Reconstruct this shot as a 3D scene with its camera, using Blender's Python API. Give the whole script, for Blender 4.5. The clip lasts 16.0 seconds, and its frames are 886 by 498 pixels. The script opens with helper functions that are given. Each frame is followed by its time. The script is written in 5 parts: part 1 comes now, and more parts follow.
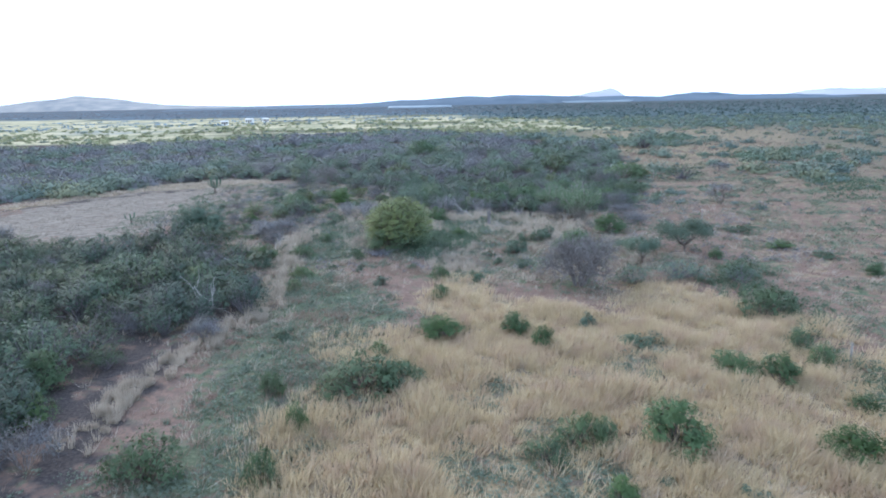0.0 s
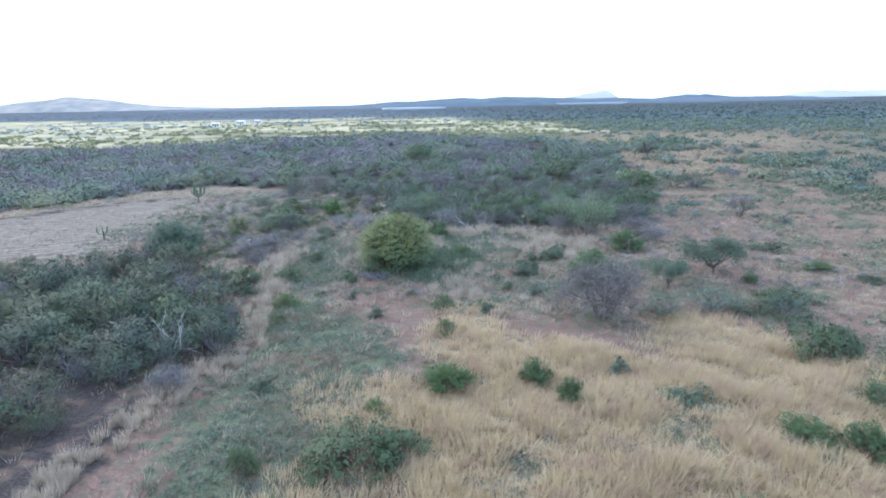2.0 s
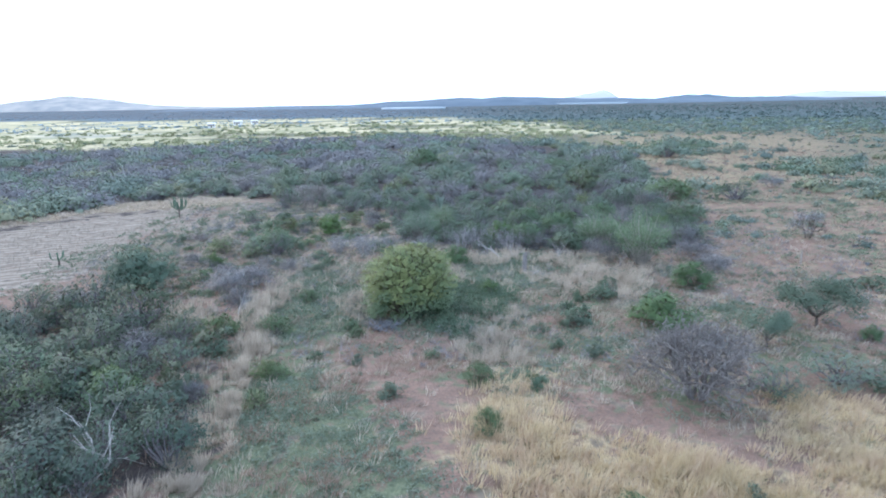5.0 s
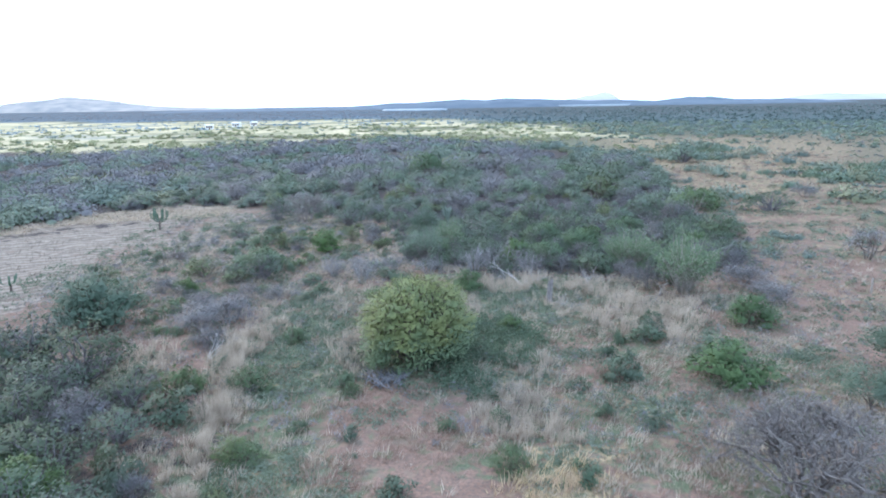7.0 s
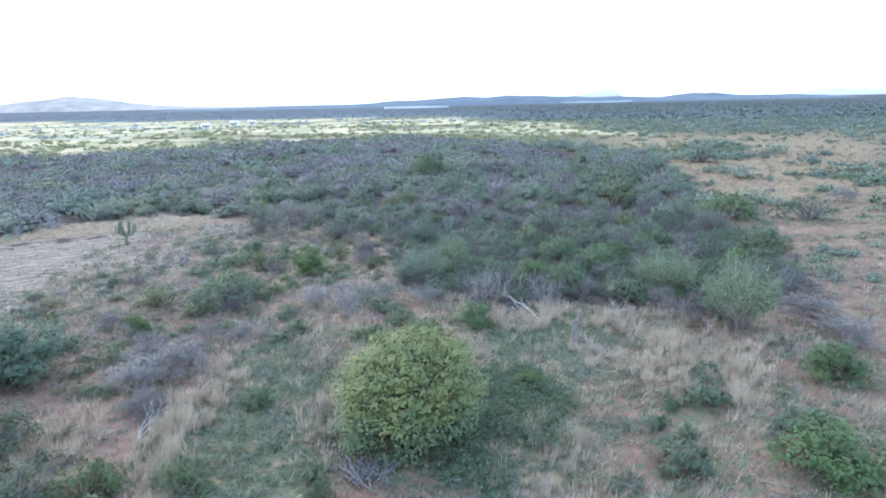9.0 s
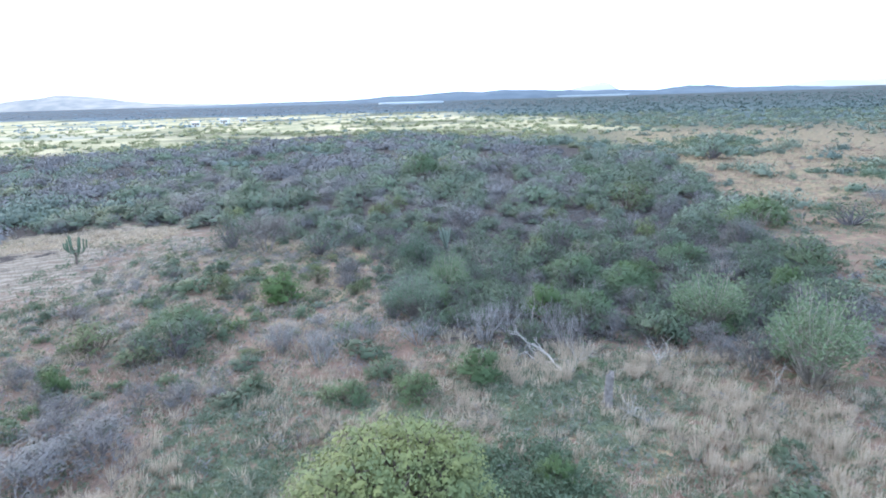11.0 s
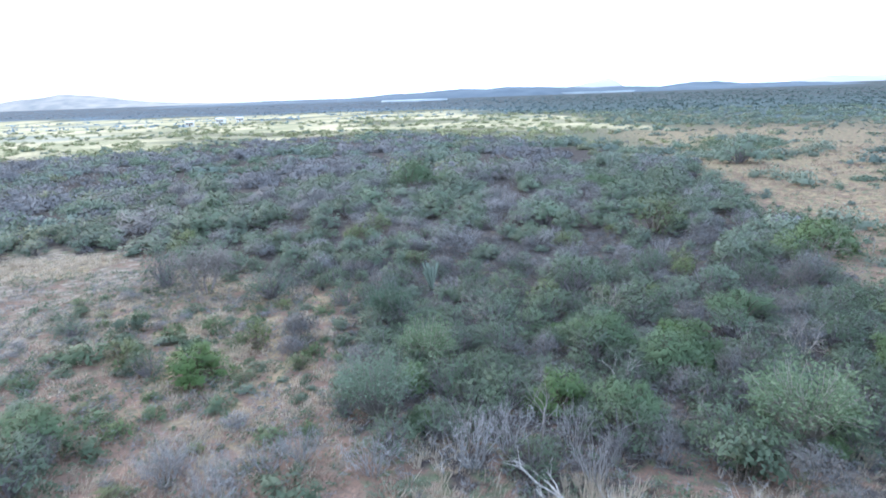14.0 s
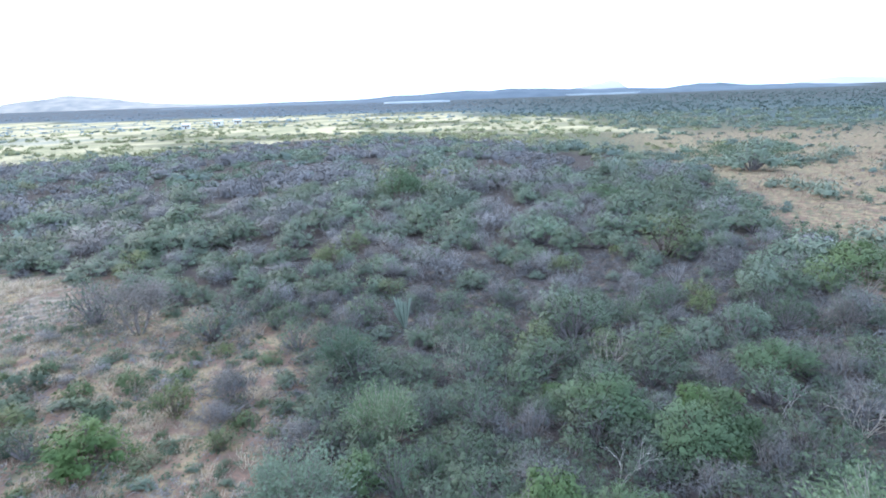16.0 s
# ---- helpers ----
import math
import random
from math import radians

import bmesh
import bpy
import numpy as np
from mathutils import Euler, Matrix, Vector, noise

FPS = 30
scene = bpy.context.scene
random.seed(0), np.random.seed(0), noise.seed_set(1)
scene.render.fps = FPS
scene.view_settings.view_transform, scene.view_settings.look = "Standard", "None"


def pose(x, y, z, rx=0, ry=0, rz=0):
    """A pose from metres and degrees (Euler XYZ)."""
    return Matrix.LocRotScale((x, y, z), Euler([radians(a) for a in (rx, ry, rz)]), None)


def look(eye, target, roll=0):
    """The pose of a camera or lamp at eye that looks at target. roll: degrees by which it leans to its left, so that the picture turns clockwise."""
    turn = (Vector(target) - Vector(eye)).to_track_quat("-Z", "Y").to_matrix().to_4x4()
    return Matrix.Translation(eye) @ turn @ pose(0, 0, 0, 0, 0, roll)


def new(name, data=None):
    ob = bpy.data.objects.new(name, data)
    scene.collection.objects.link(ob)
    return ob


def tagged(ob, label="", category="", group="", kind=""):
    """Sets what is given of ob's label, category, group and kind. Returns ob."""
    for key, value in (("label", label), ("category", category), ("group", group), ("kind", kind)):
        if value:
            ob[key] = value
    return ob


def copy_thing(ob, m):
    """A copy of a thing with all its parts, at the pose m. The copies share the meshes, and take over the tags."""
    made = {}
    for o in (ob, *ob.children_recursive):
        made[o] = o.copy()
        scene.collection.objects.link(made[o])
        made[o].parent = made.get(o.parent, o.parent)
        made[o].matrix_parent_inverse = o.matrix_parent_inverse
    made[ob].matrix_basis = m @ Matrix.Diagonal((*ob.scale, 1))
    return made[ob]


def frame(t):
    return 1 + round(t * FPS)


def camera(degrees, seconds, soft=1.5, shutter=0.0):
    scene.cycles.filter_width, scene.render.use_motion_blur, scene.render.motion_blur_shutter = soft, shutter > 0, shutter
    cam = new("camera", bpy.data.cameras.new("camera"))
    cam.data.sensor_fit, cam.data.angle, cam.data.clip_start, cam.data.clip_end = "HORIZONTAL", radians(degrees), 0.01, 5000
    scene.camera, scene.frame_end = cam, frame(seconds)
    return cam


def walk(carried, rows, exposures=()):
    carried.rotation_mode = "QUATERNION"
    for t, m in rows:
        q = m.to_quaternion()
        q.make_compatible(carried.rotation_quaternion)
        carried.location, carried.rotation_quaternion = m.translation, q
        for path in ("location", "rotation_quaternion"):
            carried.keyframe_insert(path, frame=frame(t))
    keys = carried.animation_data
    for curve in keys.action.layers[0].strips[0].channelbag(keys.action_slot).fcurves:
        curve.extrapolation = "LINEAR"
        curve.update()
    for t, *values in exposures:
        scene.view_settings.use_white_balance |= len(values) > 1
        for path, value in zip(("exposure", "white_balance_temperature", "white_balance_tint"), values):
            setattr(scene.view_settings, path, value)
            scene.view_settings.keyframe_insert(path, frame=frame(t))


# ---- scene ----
PATH = [
    (0, (1.878, 2.132, 15.144), (1.899, 5.450, 14.404), -1.2),
    (0.5, (1.805, 3.776, 15.293), (1.836, 7.094, 14.555), -1.3),
    (1, (1.695, 5.423, 15.402), (1.734, 8.741, 14.664), -1.3),
    (1.5, (1.442, 7.264, 15.472), (1.491, 10.582, 14.736), -1.2),
    (2, (1.187, 9.112, 15.536), (1.241, 12.432, 14.802), -1.1),
    (2.5, (0.872, 11.069, 15.526), (0.935, 14.389, 14.795), -1.1),
    (3, (0.600, 13.066, 15.587), (0.663, 16.386, 14.853), -1.1),
    (3.5, (0.352, 15.191, 15.637), (0.411, 18.510, 14.901), -1.1),
    (4, (0.037, 17.479, 15.662), (0.097, 20.798, 14.928), -1.0),
    (4.2, (-0.116, 18.491, 15.696), (-0.056, 21.809, 14.960), -1.0),
    (6.5, (-1.195, 29.189, 15.781), (-1.137, 32.509, 15.052), -1.0),
    (7, (-1.282, 31.617, 15.752), (-1.226, 34.938, 15.025), -0.9),
    (7.5, (-1.285, 34.145, 15.727), (-1.232, 37.465, 14.999), -1.0),
    (8, (-1.212, 36.657, 15.745), (-1.161, 39.977, 15.014), -1.1),
    (8.5, (-1.081, 39.200, 15.803), (-1.037, 42.519, 15.065), -1.2),
    (9, (-0.981, 41.679, 15.796), (-0.937, 44.997, 15.057), -1.2),
    (9.2, (-0.833, 42.612, 15.751), (-0.799, 45.932, 15.020), -1.2),
    (11.3, (-0.631, 53.198, 15.728), (-0.571, 56.511, 14.963), -1.8),
    (11.5, (-0.466, 54.160, 15.723), (-0.413, 57.474, 14.960), -1.9),
    (12, (-0.184, 56.666, 15.835), (-0.134, 59.976, 15.064), -1.9),
    (12.5, (0.141, 59.211, 15.849), (0.187, 62.521, 15.074), -2.0),
    (13, (0.486, 61.756, 15.858), (0.529, 65.067, 15.084), -2.0),
    (13.5, (0.896, 64.229, 15.808), (0.933, 67.541, 15.038), -2.0),
    (14, (1.345, 66.684, 15.919), (1.380, 69.996, 15.144), -2.0),
    (14.5, (1.912, 69.079, 15.970), (1.941, 72.389, 15.198), -2.1),
    (15, (2.523, 71.334, 16.034), (2.543, 74.644, 15.261), -2.1),
    (15.5, (3.111, 73.503, 16.031), (3.125, 76.814, 15.261), -2.1),
    (16, (3.568, 75.546, 16.016), (3.585, 78.860, 15.249), -2.0),
]
cam = camera(67.1, 16.0, soft=1.85, shutter=0.5)
walk(cam, [(t, look(eye, aim, lean)) for t, eye, aim, lean in PATH], [(0, -0.34, 6190, 10), (0.8, -0.26, 6200, 10), (4, -0.08, 6260, 10), (9, 0.09, 6340, 10), (12, 0.17, 6430, 10), (16, 0.14, 6450, 10)])

# ---------------- light ----------------
SUN_AZIMUTH, SUN_HEIGHT = radians(-38), radians(30)
world = bpy.data.worlds.new("overcast_sky")
scene.world = world
world.use_nodes = True
wn, wl = world.node_tree.nodes, world.node_tree.links
sky = wn.new("ShaderNodeTexSky")
sky.sky_type, sky.sun_disc = "NISHITA", False
sky.sun_elevation, sky.sun_rotation = SUN_HEIGHT, SUN_AZIMUTH
sky.dust_density, sky.air_density = 3.0, 1.0
clouds = wn.new("ShaderNodeRGB")
clouds.outputs[0].default_value = (15.6, 20.0, 27.0, 1)
sky_mix = wn.new("ShaderNodeMix")
sky_mix.data_type = "RGBA"
sky_mix.inputs[0].default_value = 0.8
wl.new(sky.outputs[0], sky_mix.inputs[6])
wl.new(clouds.outputs[0], sky_mix.inputs[7])
wl.new(sky_mix.outputs[2], wn["Background"].inputs[0])
wn["Background"].inputs[1].default_value = 0.15

sun = new("sun", bpy.data.lights.new("sun", "SUN"))
sun.data.energy, sun.data.angle, sun.data.color = 2.8, radians(14), (1.0, 0.93, 0.82)
sun_way = Vector((math.sin(SUN_AZIMUTH) * math.cos(SUN_HEIGHT), math.cos(SUN_AZIMUTH) * math.cos(SUN_HEIGHT), math.sin(SUN_HEIGHT)))
sun.matrix_world = look(sun_way * 200, (0, 0, 0))

# ---------------- materials ----------------


def material(name, rough=0.9, metal=0.0):
    m = bpy.data.materials.new(name)
    m.use_nodes = True
    shader = m.node_tree.nodes["Principled BSDF"]
    shader.inputs["Roughness"].default_value = rough
    shader.inputs["Metallic"].default_value = metal
    shader.inputs["Specular IOR Level"].default_value = 0.25
    return m, m.node_tree.nodes, m.node_tree.links, shader


def mix_node(nodes, links, factor, a, b, blend="MIX"):
    """Colour mix; factor, a and b are sockets or values."""
    n = nodes.new("ShaderNodeMix")
    n.data_type, n.blend_type = "RGBA", blend
    for slot, value in ((0, factor), (6, a), (7, b)):
        if isinstance(value, bpy.types.NodeSocket):
            links.new(value, n.inputs[slot])
        elif slot == 0:
            n.inputs[0].default_value = value
        else:
            n.inputs[slot].default_value = (*value, 1)
    return n.outputs[2]


def noise_node(nodes, links, scale, detail=3.0, low=0.35, high=0.65):
    """A world-size noise, stretched between low and high."""
    place = nodes.new("ShaderNodeNewGeometry")
    n = nodes.new("ShaderNodeTexNoise")
    n.inputs["Scale"].default_value, n.inputs["Detail"].default_value = scale, detail
    links.new(place.outputs["Position"], n.inputs["Vector"])
    r = nodes.new("ShaderNodeMapRange")
    r.inputs[1].default_value, r.inputs[2].default_value = low, high
    links.new(n.outputs["Fac"], r.inputs[0])
    return r.outputs[0]


def foliage(name, a, b, c, through_light=0.3, vary=True):
    """Leaves or blades: a and b by piece, c in patches; some light passes through. vary: each plant its own shade."""
    m, nodes, links, shader = material(name, 0.65)
    piece = nodes.new("ShaderNodeNewGeometry")
    spread_tone = nodes.new("ShaderNodeMapRange")
    spread_tone.inputs[3].default_value, spread_tone.inputs[4].default_value = 0.18, 0.82
    links.new(piece.outputs["Random Per Island"], spread_tone.inputs[0])
    col = mix_node(nodes, links, spread_tone.outputs[0], a, b)
    patch = noise_node(nodes, links, 0.9, 4, 0.42, 0.7)
    col = mix_node(nodes, links, patch, col, c)
    if vary:
        which = nodes.new("ShaderNodeObjectInfo")
        tone = nodes.new("ShaderNodeMapRange")
        tone.inputs[3].default_value, tone.inputs[4].default_value = 0.82, 1.18
        links.new(which.outputs["Random"], tone.inputs[0])
        bright = nodes.new("ShaderNodeHueSaturation")
        links.new(tone.outputs[0], bright.inputs["Value"])
        links.new(col, bright.inputs["Color"])
        shift = nodes.new("ShaderNodeMath")
        shift.operation, shift.inputs[1].default_value = "MULTIPLY", 7.31
        links.new(which.outputs["Random"], shift.inputs[0])
        other = nodes.new("ShaderNodeMath")
        other.operation = "FRACT"
        links.new(shift.outputs[0], other.inputs[0])
        for slot, low, high in (("Hue", 0.482, 0.506), ("Saturation", 1.3, 0.95)):
            turn = nodes.new("ShaderNodeMapRange")
            turn.inputs[3].default_value, turn.inputs[4].default_value = low, high
            links.new(other.outputs[0], turn.inputs[0])
            links.new(turn.outputs[0], bright.inputs[slot])
        col = bright.outputs[0]
    links.new(col, shader.inputs["Base Color"])
    thin = nodes.new("ShaderNodeBsdfTranslucent")
    links.new(col, thin.inputs["Color"])
    both = nodes.new("ShaderNodeMixShader")
    both.inputs[0].default_value = through_light
    links.new(shader.outputs[0], both.inputs[1])
    links.new(thin.outputs[0], both.inputs[2])
    links.new(both.outputs[0], nodes["Material Output"].inputs["Surface"])
    return m


def bark(name, a, b):
    m, nodes, links, shader = material(name, 0.9)
    col = mix_node(nodes, links, noise_node(nodes, links, 6.0, 5), a, b)
    links.new(col, shader.inputs["Base Color"])
    bump = nodes.new("ShaderNodeBump")
    bump.inputs["Strength"].default_value, bump.inputs["Distance"].default_value = 0.6, 0.02
    links.new(noise_node(nodes, links, 25.0, 4), bump.inputs["Height"])
    links.new(bump.outputs[0], shader.inputs["Normal"])
    return m


MAT = {
    "green": foliage("leaf_green", (0.062, 0.105, 0.049), (0.101, 0.151, 0.073), (0.073, 0.117, 0.062)),
    "dull": foliage("leaf_dull_green", (0.074, 0.112, 0.062), (0.114, 0.155, 0.086), (0.082, 0.120, 0.076)),
    "blue": foliage("leaf_blue_green", (0.071, 0.105, 0.076), (0.108, 0.146, 0.101), (0.084, 0.119, 0.089)),
    "olive": foliage("leaf_olive", (0.09, 0.117, 0.064), (0.132, 0.158, 0.086), (0.09, 0.124, 0.068)),
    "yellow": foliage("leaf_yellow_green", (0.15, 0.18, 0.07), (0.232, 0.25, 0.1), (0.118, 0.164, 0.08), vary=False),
    "pale": foliage("leaf_pale_green", (0.116, 0.168, 0.098), (0.178, 0.234, 0.142), (0.128, 0.178, 0.11), vary=False),
    "fern": foliage("leaf_fresh_green", (0.072, 0.125, 0.066), (0.112, 0.165, 0.088), (0.08, 0.13, 0.078), vary=False),
    "husk": foliage("leaf_withered", (0.105, 0.095, 0.095), (0.175, 0.16, 0.157), (0.11, 0.112, 0.1)),
    "fuzz": foliage("twig_fuzz", (0.12, 0.119, 0.127), (0.196, 0.195, 0.204), (0.132, 0.138, 0.138), 0.15),
    "ash": foliage("leaf_bleached", (0.13, 0.122, 0.118), (0.26, 0.246, 0.232), (0.14, 0.132, 0.122)),
    "teal": foliage("leaf_teal", (0.069, 0.113, 0.078), (0.108, 0.156, 0.109), (0.078, 0.122, 0.090), vary=False),
    "straw": foliage("grass_straw", (0.419, 0.330, 0.200), (0.558, 0.456, 0.307), (0.428, 0.316, 0.233), 0.4, vary=False),
    "bleached": foliage("grass_bleached", (0.36, 0.305, 0.245), (0.52, 0.455, 0.38), (0.3, 0.255, 0.205), 0.35, vary=False),
    "brown": foliage("grass_brown", (0.215, 0.148, 0.12), (0.31, 0.228, 0.185), (0.25, 0.19, 0.15), vary=False),
    "weed": foliage("leaf_weed", (0.12, 0.152, 0.112), (0.19, 0.222, 0.165), (0.11, 0.142, 0.102), vary=False),
    "moss": foliage("leaf_mid_green", (0.069, 0.100, 0.069), (0.107, 0.141, 0.095), (0.079, 0.112, 0.081)),
    "mist": foliage("leaf_grey_blue", (0.11, 0.15, 0.114), (0.165, 0.208, 0.158), (0.125, 0.165, 0.13)),
    "dark": foliage("leaf_dark_green", (0.044, 0.068, 0.055), (0.074, 0.101, 0.077), (0.054, 0.079, 0.065)),
    "wood": foliage("leaf_wood_green", (0.052, 0.077, 0.050), (0.086, 0.113, 0.069), (0.065, 0.089, 0.060)),
    "sage": foliage("leaf_sage", (0.1, 0.134, 0.098), (0.15, 0.184, 0.136), (0.112, 0.146, 0.116)),
    "herb": foliage("leaf_herb", (0.074, 0.114, 0.074), (0.118, 0.16, 0.1), (0.088, 0.128, 0.088), vary=False),
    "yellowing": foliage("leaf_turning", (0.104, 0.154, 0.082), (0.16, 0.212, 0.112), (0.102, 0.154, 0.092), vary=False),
    "stubble": foliage("straw_stubble", (0.2, 0.17, 0.14), (0.3, 0.26, 0.215), (0.22, 0.19, 0.16), 0.2, vary=False),
    "grim": foliage("twig_dark", (0.08, 0.081, 0.09), (0.134, 0.133, 0.142), (0.095, 0.1, 0.098), 0.1),
    "cactus": foliage("cactus_skin", (0.06, 0.11, 0.07), (0.08, 0.13, 0.085), (0.1, 0.13, 0.1), 0.0, vary=False),
    "spear": foliage("spear_leaf", (0.125, 0.17, 0.14), (0.18, 0.22, 0.18), (0.13, 0.165, 0.14), 0.05, vary=False),
    "twig": bark("twig_purple_grey", (0.122, 0.11, 0.118), (0.2, 0.186, 0.195)),
    "stem": bark("bark_brown", (0.09, 0.07, 0.06), (0.17, 0.14, 0.12)),
    "dead": bark("bark_grey", (0.14, 0.125, 0.12), (0.24, 0.22, 0.21)),
    "silver": bark("bark_silver", (0.19, 0.187, 0.19), (0.29, 0.285, 0.29)),
    "slate": bark("stick_slate", (0.085, 0.085, 0.095), (0.2, 0.2, 0.215)),
    "white": bark("wood_bleached", (0.29, 0.275, 0.262), (0.42, 0.4, 0.385)),
    "post": bark("wood_post", (0.24, 0.215, 0.19), (0.34, 0.31, 0.28)),
}


def scrub_material():
    """Far scrub: each bush its own green, grey or straw, mottled by its leaves and gaps."""
    m, nodes, links, shader = material("leaf_scrub", 0.85)
    piece = nodes.new("ShaderNodeNewGeometry")
    kind = nodes.new("ShaderNodeVertexColor")
    kind.layer_name = "tone"
    tone = nodes.new("ShaderNodeMapRange")
    tone.inputs[3].default_value, tone.inputs[4].default_value = 0.98, 1.02
    links.new(piece.outputs["Random Per Island"], tone.inputs[0])
    bright = nodes.new("ShaderNodeHueSaturation")
    links.new(tone.outputs[0], bright.inputs["Value"])
    links.new(kind.outputs[0], bright.inputs["Color"])
    leaves = noise_node(nodes, links, 2.6, 5, 0.3, 0.7)
    col = mix_node(nodes, links, leaves, (0.92, 0.92, 0.92), (1.1, 1.1, 1.09))
    col = mix_node(nodes, links, 1.0, bright.outputs[0], col, "MULTIPLY")
    links.new(col, shader.inputs["Base Color"])
    thin = nodes.new("ShaderNodeBsdfTranslucent")
    links.new(col, thin.inputs["Color"])
    both = nodes.new("ShaderNodeMixShader")
    both.inputs[0].default_value = 0.25
    links.new(shader.outputs[0], both.inputs[1])
    links.new(thin.outputs[0], both.inputs[2])
    links.new(both.outputs[0], nodes["Material Output"].inputs["Surface"])
    bump = nodes.new("ShaderNodeBump")
    bump.inputs["Strength"].default_value, bump.inputs["Distance"].default_value = 0.5, 0.3
    links.new(leaves, bump.inputs["Height"])
    links.new(bump.outputs[0], shader.inputs["Normal"])
    return m


def ground_material():
    """Red earth with straw, weeds, pale stubble and shade-darkened litter laid over it by the ground's cover weights.
    """
    m, nodes, links, shader = material("dry_earth", 1.0)
    shader.inputs["Specular IOR Level"].default_value = 0.03
    cover = nodes.new("ShaderNodeVertexColor")
    cover.layer_name = "cover"
    part = nodes.new("ShaderNodeSeparateColor")
    links.new(cover.outputs["Color"], part.inputs[0])
    fine, mid, wide = noise_node(nodes, links, 7.0, 6), noise_node(nodes, links, 0.7, 5), noise_node(nodes, links, 0.09, 4)
    earth = mix_node(nodes, links, mid, (0.17, 0.106, 0.083), (0.234, 0.152, 0.121))
    earth = mix_node(nodes, links, fine, earth, (0.115, 0.089, 0.075))
    straw = mix_node(nodes, links, fine, (0.19, 0.143, 0.09), (0.29, 0.23, 0.148))
    weeds = mix_node(nodes, links, fine, (0.07, 0.083, 0.053), (0.125, 0.138, 0.09))
    rows = nodes.new("ShaderNodeTexWave")
    rows.wave_type, rows.bands_direction = "BANDS", "X"
    rows.inputs["Scale"].default_value, rows.inputs["Distortion"].default_value = 0.22, 9.0
    rows.inputs["Detail"].default_value, rows.inputs["Detail Scale"].default_value = 4.0, 1.5
    turned = nodes.new("ShaderNodeMapping")
    turned.inputs["Rotation"].default_value = (0, 0, radians(62))
    spot = nodes.new("ShaderNodeNewGeometry")
    links.new(spot.outputs["Position"], turned.inputs["Vector"])
    links.new(turned.outputs[0], rows.inputs["Vector"])
    pale = mix_node(nodes, links, rows.outputs["Fac"], (0.148, 0.122, 0.102), (0.245, 0.21, 0.175))

    def weight(socket, jitter, sharp=0.22):
        add = nodes.new("ShaderNodeMath")
        add.operation = "ADD"
        links.new(socket, add.inputs[0])
        links.new(jitter, add.inputs[1])
        r = nodes.new("ShaderNodeMapRange")
        r.inputs[1].default_value, r.inputs[2].default_value = 1.0 - sharp, 1.0 + sharp
        links.new(add.outputs[0], r.inputs[0])
        return r.outputs[0]

    col = mix_node(nodes, links, weight(part.outputs["Red"], mid), earth, straw)
    col = mix_node(nodes, links, weight(part.outputs["Green"], noise_node(nodes, links, 1.3, 5)), col, weeds)
    col = mix_node(nodes, links, weight(part.outputs["Blue"], mid), col, pale)
    sunlit_glade = nodes.new("ShaderNodeAttribute")
    sunlit_glade.attribute_name = "sunlit_glade"
    # Pale open grass; the patch of sunlight on it is put into the colour.
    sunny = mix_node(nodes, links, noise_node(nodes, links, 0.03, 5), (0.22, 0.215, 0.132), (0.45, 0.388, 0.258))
    col = mix_node(nodes, links, weight(sunlit_glade.outputs["Fac"], noise_node(nodes, links, 0.012, 5)), col, sunny)
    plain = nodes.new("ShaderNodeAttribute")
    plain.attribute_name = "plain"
    # Far woodland: distance haze is painted into its blue-green base colour.
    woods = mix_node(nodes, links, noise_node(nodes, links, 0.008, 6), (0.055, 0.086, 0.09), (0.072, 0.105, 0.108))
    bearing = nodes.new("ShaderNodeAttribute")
    bearing.attribute_name = "west_haze"
    # Paler blue westward: thicker distance haze, put into the colour.
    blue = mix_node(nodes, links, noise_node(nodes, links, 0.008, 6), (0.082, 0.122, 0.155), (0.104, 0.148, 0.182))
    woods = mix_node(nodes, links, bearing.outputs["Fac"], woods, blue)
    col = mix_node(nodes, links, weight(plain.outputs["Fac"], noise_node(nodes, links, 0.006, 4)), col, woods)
    # Litter and track soil, near black because shade between bushes is painted in.
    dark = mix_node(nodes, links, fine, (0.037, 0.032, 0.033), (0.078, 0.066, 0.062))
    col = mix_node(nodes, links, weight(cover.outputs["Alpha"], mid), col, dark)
    links.new(col, shader.inputs["Base Color"])
    bump = nodes.new("ShaderNodeBump")
    bump.inputs["Strength"].default_value, bump.inputs["Distance"].default_value = 0.9, 0.15
    links.new(noise_node(nodes, links, 2.5, 7, 0.2, 0.8), bump.inputs["Height"])
    links.new(bump.outputs[0], shader.inputs["Normal"])
    return m


def hill_material(name, a, b, scale):
    m, nodes, links, shader = material(name, 1.0)
    links.new(mix_node(nodes, links, noise_node(nodes, links, scale, 6), a, b), shader.inputs["Base Color"])
    return m


# ---------------- the lie of the land ----------------
STRAW = [(-4.2, 54), (1, 53), (4, 55), (6, 50.5), (11, 50), (13, 48), (19, 54), (24.5, 55.5), (23, 49), (25, 45), (23, 41), (24, 36), (22.5, 31), (23, 14), (20, 4), (8, 1), (-5, 3), (-8, 10), (-4.5, 24), (-4.6, 29), (-2, 34), (0.5, 36.5), (0, 39.5), (-2.2, 42), (0.8, 46.5), (-1.5, 49)]
HEDGE = [(26, 60), (29.5, 58), (28.5, 49), (26.5, 43.5), (25.5, 38), (24.5, 31), (22.6, 31), (23.2, 36), (24, 40), (25.4, 45), (24.4, 50), (25, 56)]
STUBBLE = [(-80, 78), (-62, 105), (-57, 121), (-51, 137), (-42, 140), (-33, 138), (-30, 117), (-33, 100), (-38, 84), (-46, 74), (-60, 66)]
